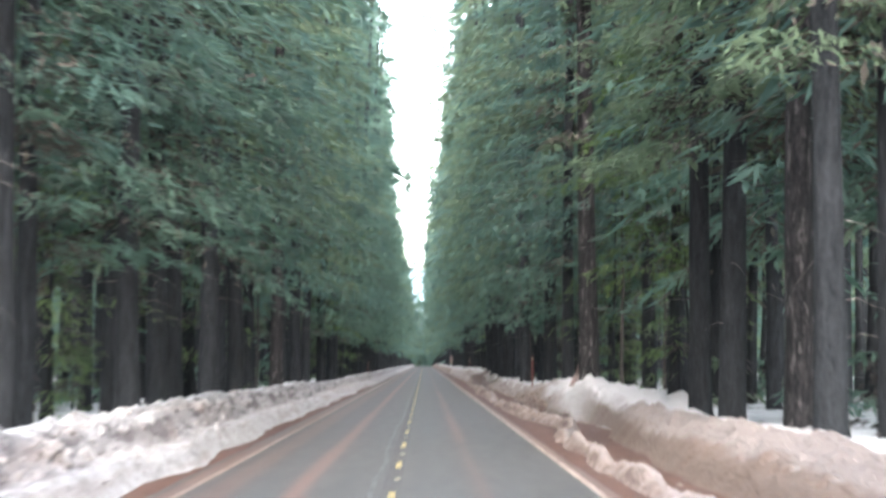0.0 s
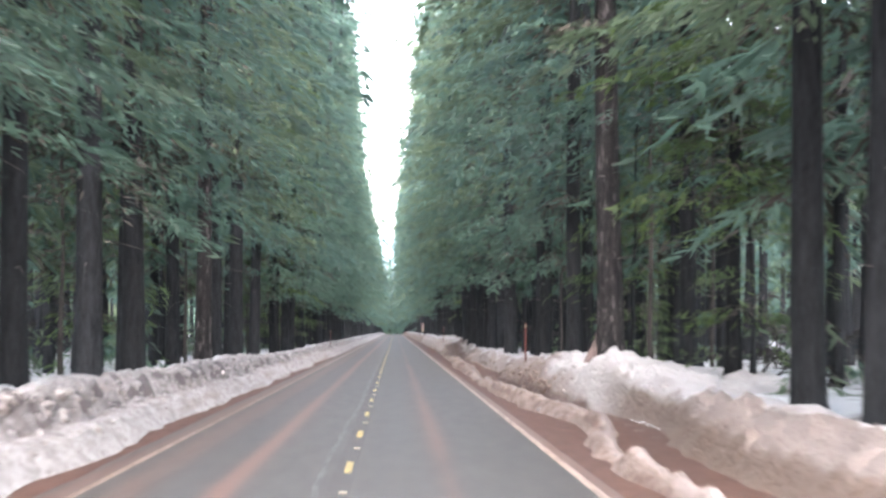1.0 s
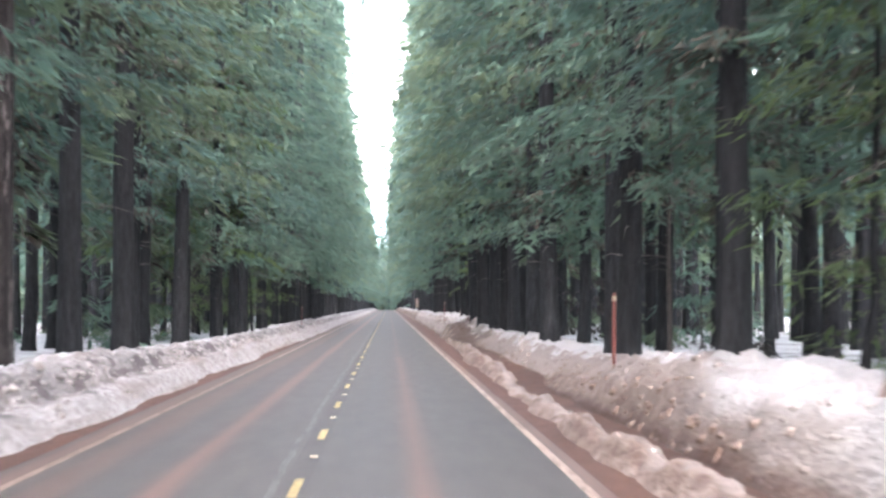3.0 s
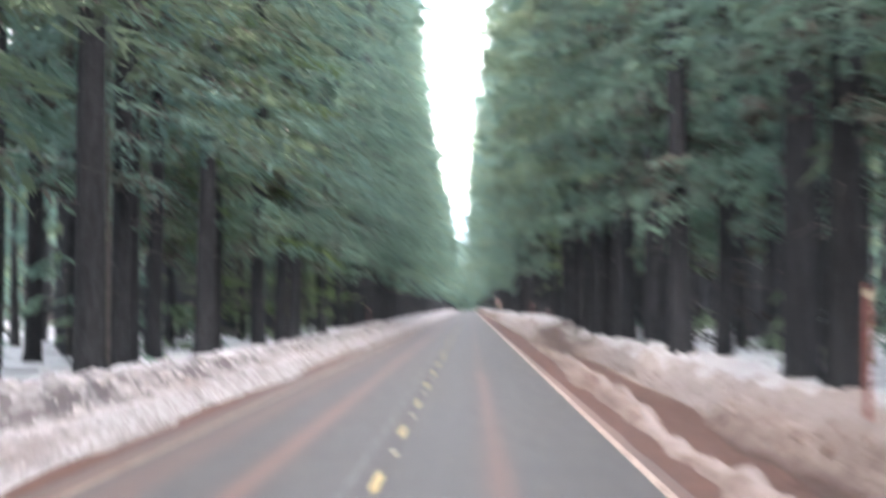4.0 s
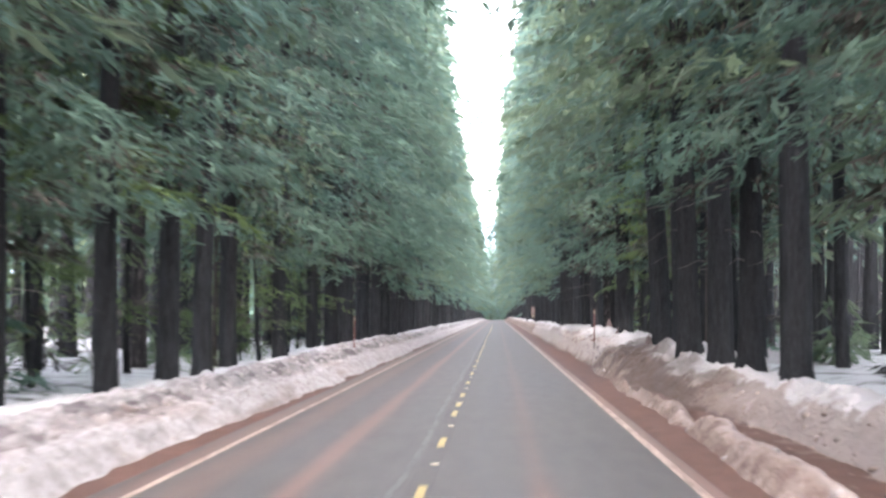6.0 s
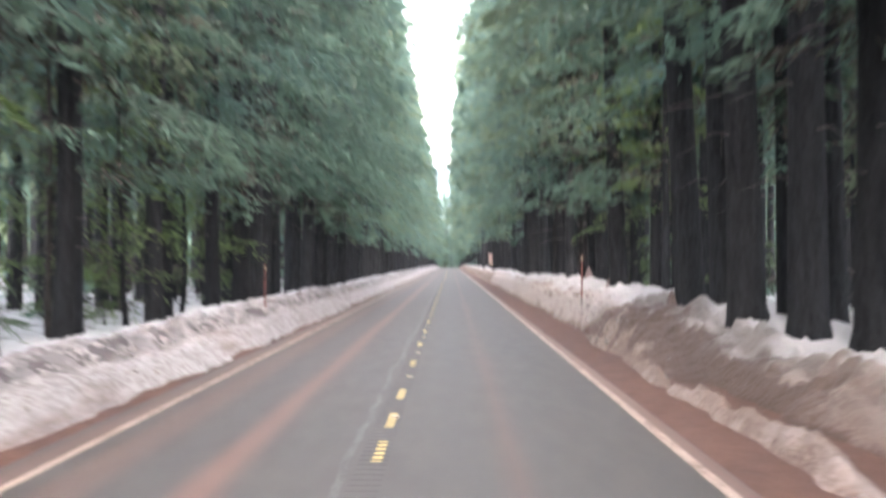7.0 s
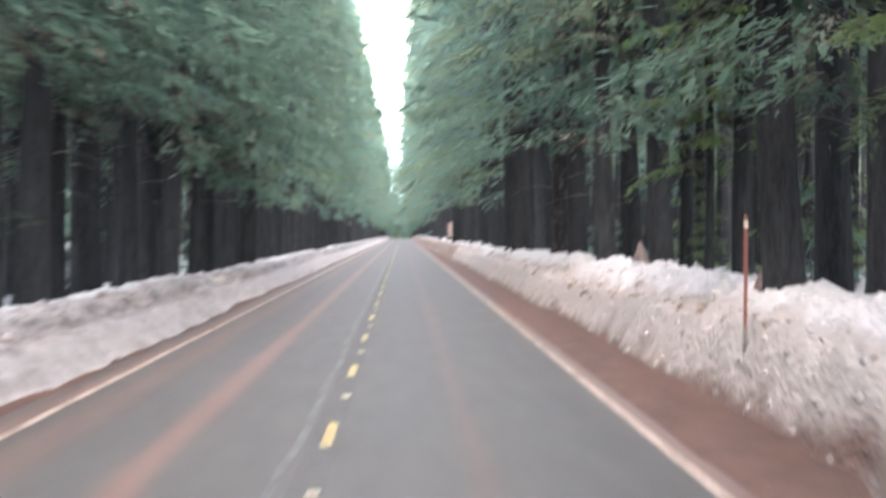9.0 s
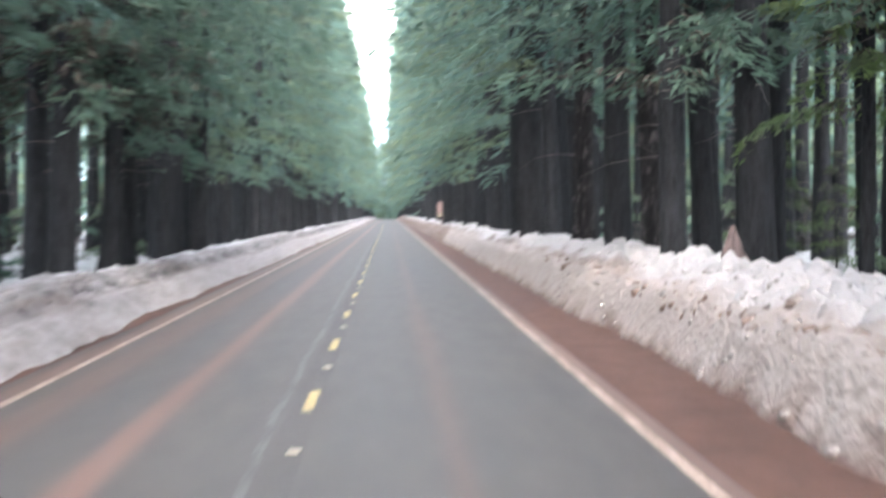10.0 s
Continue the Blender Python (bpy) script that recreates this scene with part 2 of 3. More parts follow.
M_TWIG = material("grey_dead_twig", ((0.05, 0.046, 0.043), (0.15, 0.138, 0.126)), (5, 5, 5), rough=0.9)
M_STUMP = material("rotten_stump", ((0.06, 0.044, 0.042), (0.165, 0.122, 0.117)), (6, 6, 1.5), rough=0.95, bump=0.04)
M_POLE = material("orange_red_pole", ((0.075, 0.022, 0.018), (0.12, 0.036, 0.028)), (4, 4, 4), rough=0.5)
M_FLOOR = material("forest_floor_snow", ((0.07, 0.062, 0.053), (0.42, 0.42, 0.435)), (0.35, 0.35, 0.35), rough=0.8, bump=0.05, fine=6, stops=(0.38, 0.5))

# pale blue-green: the haze of distance is mixed into the slope's base colour
M_HILL = material("haze_tinted_conifer_slope", ((0.1, 0.15, 0.17), (0.17, 0.22, 0.245)), (0.02, 0.01, 0.03), rough=0.9, fine=5, stops=(0.35, 0.65))


def needles(name, lo, hi):
    m = material(name, (lo, hi), (0.4, 0.4, 0.5), detail=2.0, rough=0.75, island=0.05, piece=0.22, fine=2.5, spec=0.12)
    tint(m, (0.09, 0.099, 0.087), noise_mask((0.4, 0.4, 0.8), 0.48, 0.66, 0.45, 1.5))
    tint(m, (0.118, 0.152, 0.1), noise_mask((0.3, 0.36, 0.6), 0.54, 0.7, 0.42, 1.5))
    n, l = m.node_tree.nodes, m.node_tree.links
    b = n["Principled BSDF"]
    tr = n.new("ShaderNodeBsdfTranslucent")
    l.new(b.inputs["Base Color"].links[0].from_socket, tr.inputs["Color"])
    mx = n.new("ShaderNodeMixShader")
    mx.inputs[0].default_value = 0.62
    l.new(b.outputs[0], mx.inputs[1]); l.new(tr.outputs[0], mx.inputs[2])
    l.new(mx.outputs[0], n["Material Output"].inputs["Surface"])
    return m


M_FIR = needles("fir_needles", (0.09, 0.15, 0.12), (0.126, 0.2, 0.154))
M_BLUE = needles("blue_green_needles", (0.08, 0.136, 0.118), (0.114, 0.186, 0.158))
M_OLIVE = needles("olive_needles", (0.1, 0.142, 0.094), (0.145, 0.192, 0.121))
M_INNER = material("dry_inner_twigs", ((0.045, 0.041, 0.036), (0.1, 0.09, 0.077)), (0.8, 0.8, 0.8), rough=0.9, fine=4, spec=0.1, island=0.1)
M_LIME = needles("young_fir_needles", (0.08, 0.13, 0.058), (0.15, 0.21, 0.085))


# ---- helpers ----
def mesh_object(name, verts, faces, mats, parent=None, label="", smooth=False, index=None, normals=None):
    me = bpy.data.meshes.new(name)
    me.from_pydata(verts if isinstance(verts, list) else verts.tolist(), [], faces if isinstance(faces, list) else faces.tolist())
    for m in mats if isinstance(mats, (list, tuple)) else (mats,):
        me.materials.append(m)
    if index is not None:
        me.polygons.foreach_set("material_index", np.asarray(index, dtype=np.int32))
    if smooth:
        me.polygons.foreach_set("use_smooth", [True] * len(me.polygons))
    me.update()
    if normals is not None:
        me.polygons.foreach_set("use_smooth", [True] * len(me.polygons))
        me.normals_split_custom_set_from_vertices(normals.tolist())
    ob = new(name, me)
    if parent:
        ob.parent = parent
    if label:
        tagged(ob, label)
    return ob


def part(name, bm, mat, parent, label=""):
    me = bpy.data.meshes.new(name)
    bm.to_mesh(me); bm.free()
    me.materials.append(mat)
    ob = new(name, me)
    ob.parent = parent
    if label:
        tagged(ob, label)
    return ob


def value_noise(x, y, seed):
    """Smooth noise in 0..1 on a numpy grid of places."""
    def h(i, j):
        v = (i * 374761393 + j * 668265263 + seed * 974711) & 0xFFFFFFFF
        v = ((v ^ (v >> 13)) * 1274126177) & 0xFFFFFFFF
        return ((v ^ (v >> 16)) & 0xFFFF) / 65535.0
    xi, yi = np.floor(x).astype(np.int64), np.floor(y).astype(np.int64)
    fx, fy = x - xi, y - yi
    fx, fy = fx * fx * (3 - 2 * fx), fy * fy * (3 - 2 * fy)
    a, b, c, d = h(xi, yi), h(xi + 1, yi), h(xi, yi + 1), h(xi + 1, yi + 1)
    return (a * (1 - fx) + b * fx) * (1 - fy) + (c * (1 - fx) + d * fx) * fy


def rise(v, a, b):
    u = np.clip((v - a) / (b - a), 0, 1)
    return u * u * (3 - 2 * u)


def road_z(y):
    """The road is level, then drops away behind a far crest."""
    return -np.clip(np.asarray(y, float) - 1050, 0, None) ** 2 / 90000.0


def grid_faces(nx, ny):
    i, j = np.meshgrid(np.arange(nx - 1), np.arange(ny - 1))
    a = (j * nx + i).ravel()
    return np.stack([a, a + 1, a + nx + 1, a + nx], 1)


def sheet(name, xs, ys, height, mats, kind_label, category, smooth=True, shift=None):
    X, Y = np.meshgrid(xs, ys)
    Z = height(X, Y)
    v = np.stack([X.ravel(), Y.ravel(), Z.ravel()], 1)
    f = grid_faces(len(xs), len(ys))
    ob = mesh_object(name, v, f, mats, smooth=smooth)
    if shift is not None:
        uv = np.stack([(X + shift(Y)).ravel(), Y.ravel()], 1)
        ob.data.uv_layers.new(name="edge").data.foreach_set("uv", uv[f.ravel()].ravel())
    return tagged(ob, kind_label, category, kind="structure")


# ---- ground, road and snow ----
Y_NEAR, Y_FAR = -60.0, 3000.0
ys_long = np.concatenate([np.arange(-60, 1000, 20.0), np.arange(1000, 3001, 40.0)])
sheet("ground", np.array([-1500, -400, -120, -60, -30, -15, -9, -5, 0, 5, 9, 15, 30, 60, 120, 400, 1500.0]), np.concatenate([[-1500], ys_long, [4500]]),
      lambda X, Y: road_z(np.minimum(Y, 3000)) + np.where(np.abs(X) < 6, -0.25, np.where(X < 0, 0.33, 0.65)), M_FLOOR, "patchy snow over needle litter on the forest floor", "ground")
ys_road = ys_long[ys_long <= 1600]
sheet("road", np.array([-3.75, -2, -0.22, 0.22, 2, 3.6]), ys_road, lambda X, Y: road_z(Y) + 0 * X, M_ASPHALT, "grey asphalt highway stained with red cinder dust", "road")
for side, x0, x1 in (("left", -6.6, -3.6), ("right", 3.45, 7.0)):
    sheet("verge_" + side, np.linspace(x0, x1, 12), np.arange(-60, 1400, 4.0),
          lambda X, Y: road_z(Y) + 0.006 + 0.03 * value_noise(X * 2, Y * 0.4, 5) - 0.05 * (np.abs(np.abs(X) - 3.5) < 0.12), M_MUD, "wet red cinder mud beside the asphalt", "verge")


def far_hill(X, Y):
    """A wooded mountainside that closes the view beyond the end of the road."""
    top = 158 + 45 * value_noise(X * 0.0021, Y * 0, 41) + 22 * value_noise(X * 0.009, Y * 0, 42)
    spires = 9 * value_noise(X * 0.08, Y * 0.03, 43) + 6 * value_noise(X * 0.21, Y * 0.09, 44)
    return -45 + rise(Y, 3300, 4450) * top + spires


sheet("distant_hill", np.arange(-900, 901, 6.0), np.arange(3300, 4480, 30.0), far_hill, M_HILL, "wooded mountainside far beyond the road, distance haze painted into its pale colour", "hill")


def crumbs(X, Y, seed):
    """Broken lumps of ploughed snow at three sizes."""
    return (0.5 * np.abs(value_noise(X * 1.4, Y * 0.6, seed) - 0.5) + 0.35 * np.abs(value_noise(X * 3.1, Y * 1.5, seed + 1) - 0.5)
            + 0.3 * value_noise(X * 6.5, Y * 3.2, seed + 2)) * 1.4


def left_wob(Y):
    return 0.35 * (value_noise(Y * 0.12, Y * 0 + 3, 2) - 0.5) + 0.14 * (value_noise(Y * 0.6, Y * 0 + 3, 3) - 0.5)


def left_snow(X, Y):
    u = -X
    wob = left_wob(Y)
    n = crumbs(X, Y, 7)
    big = value_noise(X * 0.3, Y * 0.07, 9)
    apron = rise(u, 3.84 + wob - 0.14 * rise(Y, 170, 220), 4.5 + wob) * (0.4 + 0.14 * n + 0.1 * big)
    scallop = 0.32 * value_noise(Y * 0.9, Y * 0 + 5, 17) + 0.2 * value_noise(Y * 2.7, X * 0.8, 18)
    face = rise(u, 4.4 + wob + 0.3 * n + scallop, 4.75 + wob + 0.3 * n + scallop) * (0.36 + 0.2 * n + 0.16 * big) * (1 - 0.5 * rise(Y, 110, 165))
    crest = (0.16 * (n - 0.5) + 0.12 * (value_noise(X * 2, Y * 1.9, 15) - 0.5)) * rise(u, 4.8, 5.2) - 0.2 * rise(u, 5.4, 7)
    back = rise(u, 6.0, 10.0) * -0.4
    return road_z(Y) - 0.06 + apron + face + crest + back


def right_wob(Y):
    return 0.3 * (value_noise(Y * 0.1, Y * 0 + 9, 21) - 0.5) + 0.16 * (value_noise(Y * 0.5, Y * 0 + 9, 22) - 0.5)


def broad(Y):
    """Where the outer windrow is broad."""
    return rise(Y, 130, 148) * (1 - rise(Y, 182, 198))


def rut_shift(Y):
    """How far the wheel rut in the right-hand bank swings out from its usual line."""
    return right_wob(Y) + 0.75 * rise(Y, 62, 78) * (1 - rise(Y, 82, 103)) + 0.3 * broad(Y)


def right_snow(X, Y):
    wob, rut = right_wob(Y), rut_shift(Y)
    n = crumbs(X, Y, 27)
    big = value_noise(X * 0.3, Y * 0.07, 29)
    late = rise(Y, 208, 226)
    early = 1 - late
    lay = 0.42 * rise(Y, 190, 203) * (1 - rise(Y, 219, 231))
    toe = 0.2 * rise(Y, 160, 205) + 0.42 * rise(Y, 226, 246)
    lump = rise(value_noise(Y * 0.33, X * 0.8, 31), 0.2, 0.75)
    wide = 0.25 * broad(Y) + 0.15 * rise(Y, 64, 84) * (1 - rise(Y, 106, 136))
    windrow = rise(X, 3.85 + rut + toe - wide, 4.2 + rut + toe - wide) * (1 - 0.9 * rise(X, 4.3 + rut, 4.58 + rut)) * (0.07 + 0.28 * lump + 0.2 * n) * early
    edge = rut + 0.32 * broad(Y) + 0.3 * rise(Y, 40, 58) * (1 - rise(Y, 88, 102))
    face = (0.55 * rise(X, 5.08 + edge, 5.5 + edge + 0.3 * n) + 0.45 * rise(X, 5.5 + rut, 6.5 + rut)) * (0.4 + 0.42 * n + 0.34 * np.abs(value_noise(X * 1.7, Y * 1.0, 35) - 0.5) + 0.25 * big) * early + 0.05 * rise(X, 4.3 + rut, 4.8 + rut) * early
    slope = rise(X, 3.95 + wob + toe, 4.65 + wob + toe + 1.4 * lay) * (0.68 + 0.36 * n + 0.22 * value_noise(X * 2.4, Y * 0.9, 33)) * late
    upper = rise(X, 5.1 + wob + 0.3 * toe, 6.2 + wob + 0.3 * toe) * (0.14 + 0.2 * n + 0.2 * big) * late
    mound = 0.26 * np.exp(-((X - 6.2) / 0.75) ** 2 - ((Y - 91.5) / 2.2) ** 2) + 0.2 * np.exp(-((X - 5.8) / 0.5) ** 2 - ((Y - 121.5) / 1.5) ** 2) + 0.3 * np.exp(-((X - 5.1) / 0.36) ** 2 - ((Y - 248) / 4.5) ** 2)
    back = rise(X, 6.6, 9.5) * -0.4 + 0.58 * rise(Y, 79, 92) * (1 - rise(Y, 104, 134)) * rise(X, 5.0 + edge, 5.8 + edge) * (1 - rise(X, 9.5, 11.4))
    return road_z(Y) - 0.08 + windrow + slope + face + upper + mound + 0.14 * (n - 0.5) * rise(X, 5, 6) + back


ys_snow = np.concatenate([np.arange(14, 300, 0.24), np.arange(300, 480, 0.6), np.arange(480, 1400, 4.0)])
xs_l = -np.concatenate([np.arange(11.5, 7.0, -0.5), np.arange(7.0, 3.7, -0.1)])
xs_r = np.concatenate([np.arange(3.6, 7.0, 0.1), np.arange(7.0, 11.6, 0.5)])
sheet("snow_bank_left", xs_l, ys_snow, left_snow, M_LEFT, "ploughed snow bank with a grey dirty face", "snow bank", shift=left_wob)
sheet("snow_bank_right", xs_r, ys_snow, right_snow, M_RIGHT, "ploughed snow bank streaked with red cinder mud", "snow bank", shift=lambda Y: -rut_shift(Y))

# ---- road markings ----
for side, x in (("left", -3.3), ("right", 3.35)):
    w = 0.055 if side == "left" else 0.065
    sheet("edge_line_" + side, np.array([x - w, x + w]), ys_road, lambda X, Y: road_z(Y) + 0.004, M_LINE, "worn white edge line", "road marking", smooth=False)
# milled rumble strip: shallow scallops, one every 0.6 m
ry = np.arange(0, 420, 0.15)
rz = np.where((np.arange(len(ry)) % 4) == 0, -0.013, 0.005)
sheet("rumble_strip", np.array([-0.17, 0.0, 0.14]), ry, lambda X, Y: rz[:, None] + 0 * X, M_RUMBLE, "milled rumble strip along the centre of the road", "rumble strip", smooth=False)
PERIOD, DASH = 12.0, 3.05
me = None
for middle in [2.6 + PERIOD * k for k in range(-1, 60)] + [200.0]:
    y0 = middle - DASH / 2
    if me is None:
        n = 21
        v = [(x, DASH * i / (n - 1), 0.009 - (0.012 if i % 4 == 2 else 0)) for i in range(n) for x in (-0.055, 0.055)]
        f = [(2 * i, 2 * i + 1, 2 * i + 3, 2 * i + 2) for i in range(n - 1)]
        first = mesh_object("centre_dash", v, f, M_YELLOW)
        me = first.data
        ob = first
    else:
        ob = new("centre_dash", me)
    ob.location = (0.02, y0, float(road_z(y0)))
    tagged(ob, "worn yellow centre dash painted over the rumble strip", "road marking", "centre line dashes")
stub = None
for k in range(-1, 30):
    y0 = 8.6 + PERIOD * k
    if stub is None:
        bm = bmesh.new()
        bmesh.ops.create_cube(bm, size=1, matrix=Matrix.Translation((0, 0, 0.008)) @ Matrix.Diagonal((0.11, 0.26, 0.016, 1)))
        bmesh.ops.bevel(bm, geom=bm.edges[:], offset=0.006, segments=1, affect="EDGES")
        stub = bpy.data.meshes.new("pavement_marker")
        bm.to_mesh(stub); bm.free()
        stub.materials.append(M_STUB)
    ob = new("pavement_marker", stub)
    ob.location = (0.05, y0, 0.004)
    tagged(ob, "small pale worn marker between the yellow dashes", "road marker", "pavement markers")
rnd = random.Random(4)
px = -0.3
pts = []
for i in range(0, 700):
    px += rnd.uniform(-0.02, 0.02) + (-0.3 - px) * 0.1
    pts.append((px, i * 0.6))
vs = [(x + o, y, 0.0045) for x, y in pts for o in (-0.045, 0.045)]
tagged(mesh_object("sealed_joint", vs, [(2 * i, 2 * i + 1, 2 * i + 3, 2 * i + 2) for i in range(len(pts) - 1)], M_SEAL), "grey sealed joint along the asphalt centre", "road joint", kind="structure")


# ---- trees ----
def crown_normals(v):
    """Soft normals that lead out of the crown, so that its sprays shade as one fuzzy mass."""
    c = np.repeat(v.reshape(-1, 4, 3).mean(1), 4, 0)
    n = np.stack([c[:, 0], c[:, 1], 0.7 + 0.5 * np.hypot(c[:, 0], c[:, 1])], 1)
    n /= np.linalg.norm(n, axis=1)[:, None] + 1e-6
    jig = np.stack([np.sin(c[:, 2] * 5.1 + c[:, 0] * 3), np.sin(c[:, 0] * 4.3 + c[:, 2] * 2), np.sin(c[:, 1] * 4.7 + c[:, 2] * 3)], 1) * 0.12
    n = n + jig
    return n / (np.linalg.norm(n, axis=1)[:, None] + 1e-6)


def crown_mesh(rng, height, z0, reach, boughs, quads, size, slim=0.27, low=None):
    """Drooping boughs of needle sprays: arrays of corners and faces. low: rows of (top, boughs, sprays, size, slim) for finer lower parts."""
    if low:
        vs, fs, base, za = [], [], 0, z0
        for top, nb, nq, sz, sl in (*low, (height, boughs, quads, size, slim)):
            v, f = boughs_between(rng, height, z0, za, top, reach, nb, nq, sz, sl)
            vs.append(v); fs.append(f + base)
            base, za = base + len(v), top
        return np.concatenate(vs), np.concatenate(fs)
    return boughs_between(rng, height, z0, z0, height, reach, boughs, quads, size, slim)


def boughs_between(rng, height, z0, za, zb, reach, boughs, quads, size, slim):
    z = za + (zb - za) * (np.arange(boughs) + rng.random(boughs)) / boughs
    # boughs stand in whorls, some of them wider than the rest
    tier = np.floor(z / 0.95).astype(int)
    z = np.clip((tier + 0.5) * 0.95 + rng.normal(0, 0.14, boughs), za - 0.2, height - 0.1)
    spread = rng.uniform(0.6, 1.45, tier.max() + 1)[tier]
    u = np.clip((z - z0) / (height - z0), 0, 1)
    length = reach * np.minimum(1, 0.6 + u / 0.18) * (1 - u) ** 0.62 * rng.uniform(0.5, 1.2, boughs) * spread * np.where(rng.random(boughs) < 0.07, 1.55, 1.0) + 0.3
    az = rng.uniform(0, 2 * np.pi, boughs) + np.arange(boughs) * 2.4
    droop = rng.uniform(0.15, 0.55, boughs) * (1 - 0.5 * u)
    t = np.sqrt(rng.uniform(0.05, 1.0, (boughs, quads)))
    L = length[:, None]
    # side shoots: sprays gather on a few twigs of each bough
    twig = rng.integers(0, 9, (boughs, quads))
    side = np.where(twig % 2 == 0, 1.0, -1.0)
    base = 0.1 + 0.9 * (twig + 0.5) / 9
    q = rng.uniform(0.0, 1.0, (boughs, quads))
    reach_t = 0.42 * L * (1.12 - base)
    along = base * L + q * reach_t * 0.75
    lat = side * q * reach_t * 0.85 + rng.normal(0, 0.07, t.shape)
    ca, sa = np.cos(az)[:, None], np.sin(az)[:, None]
    cx, cy = along * ca - lat * sa, along * sa + lat * ca
    r = along / L
    cz = z[:, None] + 0.14 * along - droop[:, None] * r * r * L - 0.3 * np.abs(lat) - rng.gamma(1.2, 0.09, t.shape)
    c = np.stack([cx, cy, cz], -1).reshape(-1, 3)
    k = len(c)
    dirang = (az[:, None] + side * 0.7 + rng.normal(0, 0.25, t.shape)).ravel()
    dip = rng.uniform(-0.8, -0.05, k)
    d = np.stack([np.cos(dirang) * np.cos(dip), np.sin(dirang) * np.cos(dip), np.sin(dip)], 1)
    up = rng.normal(0, 0.45, (k, 3)) + np.array([0, 0, 1.0])
    w = np.cross(d, up)
    w /= np.linalg.norm(w, axis=1)[:, None] + 1e-6
    s = size * rng.uniform(0.6, 1.4, k)[:, None]
    a, b = d * s, w * s * slim
    v = np.stack([c - a * 0.6, c + b, c + a, c - b], 1).reshape(-1, 3)
    f = np.arange(k * 4).reshape(-1, 4)
    back = (np.cross(v[1::4] - v[0::4], v[2::4] - v[0::4]) * crown_normals(v)[0::4]).sum(1) < 0
    f[back] = f[back][:, ::-1]
    return v, f


def trunk_mesh(rng, height, r, sides=10, rings=12):
    zs = height * (np.linspace(0, 1, rings) ** 1.7)
    wob = rng.normal(0, 0.03, (rings, 2)).cumsum(0)
    wob[0] = 0
    verts, faces = [], []
    flare = rng.uniform(0, 6.28)
    for i, z in enumerate(zs):
        rr = r * (1 - 0.93 * z / height) * (1 + 0.55 * math.exp(-z / 0.45))
        for j in range(sides):
            a = 2 * math.pi * j / sides
            k = rr * (1 + 0.07 * math.sin(3 * a + flare) + rng.uniform(-0.04, 0.04))
            verts.append((wob[i][0] + k * math.cos(a), wob[i][1] + k * math.sin(a), z - 0.5))
    for i in range(rings - 1):
        for j in range(sides):
            a, b = i * sides + j, i * sides + (j + 1) % sides
            faces.append((a, b, b + sides, a + sides))
    return np.array(verts), np.array(faces)


def stick_mesh(rng, count, z0, z1, r, reach):
    """Bare dead twigs low on a trunk."""
    verts, faces = [], []
    for _ in range(count):
        z, a, L = rng.uniform(z0, z1), rng.uniform(0, 6.28), rng.uniform(0.4, 1) * reach
        n = 4
        for i in range(n):
            q = i / (n - 1)
            c = Vector((math.cos(a) * (r * 0.8 + q * L), math.sin(a) * (r * 0.8 + q * L), z + 0.1 * q * L - 0.35 * q * q * L + rng.normal(0, 0.04)))
            w = 0.014 * (1.05 - q)
            for e in range(3):
                p = 2.1 * e
                verts.append((c.x - math.sin(a) * w * math.cos(p), c.y + math.cos(a) * w * math.cos(p), c.z + w * math.sin(p)))
        b = len(verts) - n * 3
        for i in range(n - 1):
            for e in range(3):
                faces.append((b + i * 3 + e, b + i * 3 + (e + 1) % 3, b + i * 3 + 3 + (e + 1) % 3, b + i * 3 + 3 + e))
    return np.array(verts), np.array(faces)


def make_tree(name, seed, height, r, z0, reach, boughs, quads, size, bark, green, label, twigs=8, low=None):
    rng = np.random.default_rng(seed)
    top = new(name)
    tagged(top, label, "tree", "roadside conifers")
    bole = mesh_object("trunk", *trunk_mesh(rng, height, r), bark, top, smooth=True)
    v, f = crown_mesh(rng, height - 0.3, z0, reach, boughs, quads, size, 0.095, low)
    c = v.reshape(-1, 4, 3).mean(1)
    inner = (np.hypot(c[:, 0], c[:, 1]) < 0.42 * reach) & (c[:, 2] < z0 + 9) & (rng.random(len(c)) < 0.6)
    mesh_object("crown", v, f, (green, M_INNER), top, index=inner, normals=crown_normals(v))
    for _ in range(twigs):
        mesh_object("dead_branch", *stick_mesh(rng, 1, 1.8, z0 + 5, r, 2.2), M_TWIG, bole, "bare grey dead branch")
    return top


TALL = "tall dark fir with drooping boughs standing in snow"
BARE = "tall reddish-barked pine with a high crown standing in snow"
KINDS, BACK = [], []
for i, (h, r, z0, reach, bark, green) in enumerate((
        (50, 0.36, 4.6, 4.6, M_BARK, M_FIR), (46, 0.33, 6.0, 4.4, M_BARK, M_BLUE), (52, 0.38, 7.5, 4.8, M_BARK, M_OLIVE), (44, 0.28, 4.0, 4.2, M_BARK, M_FIR),
        (48, 0.38, 9.0, 4.6, M_BARK_RED, M_OLIVE), (40, 0.24, 5.0, 3.8, M_BARK, M_LIME))):
    red = bark is M_BARK_RED
    KINDS.append(make_tree("pine" if red else "fir", 100 + i, h, r * 0.92, z0, reach, 44, 14, 1.0, bark, green, BARE if red else TALL, low=((z0 + 5.5, 34, 134, 0.22, 0.165), (z0 + 11, 32, 86, 0.31, 0.15), (28, 34, 40, 0.52, 0.11))))
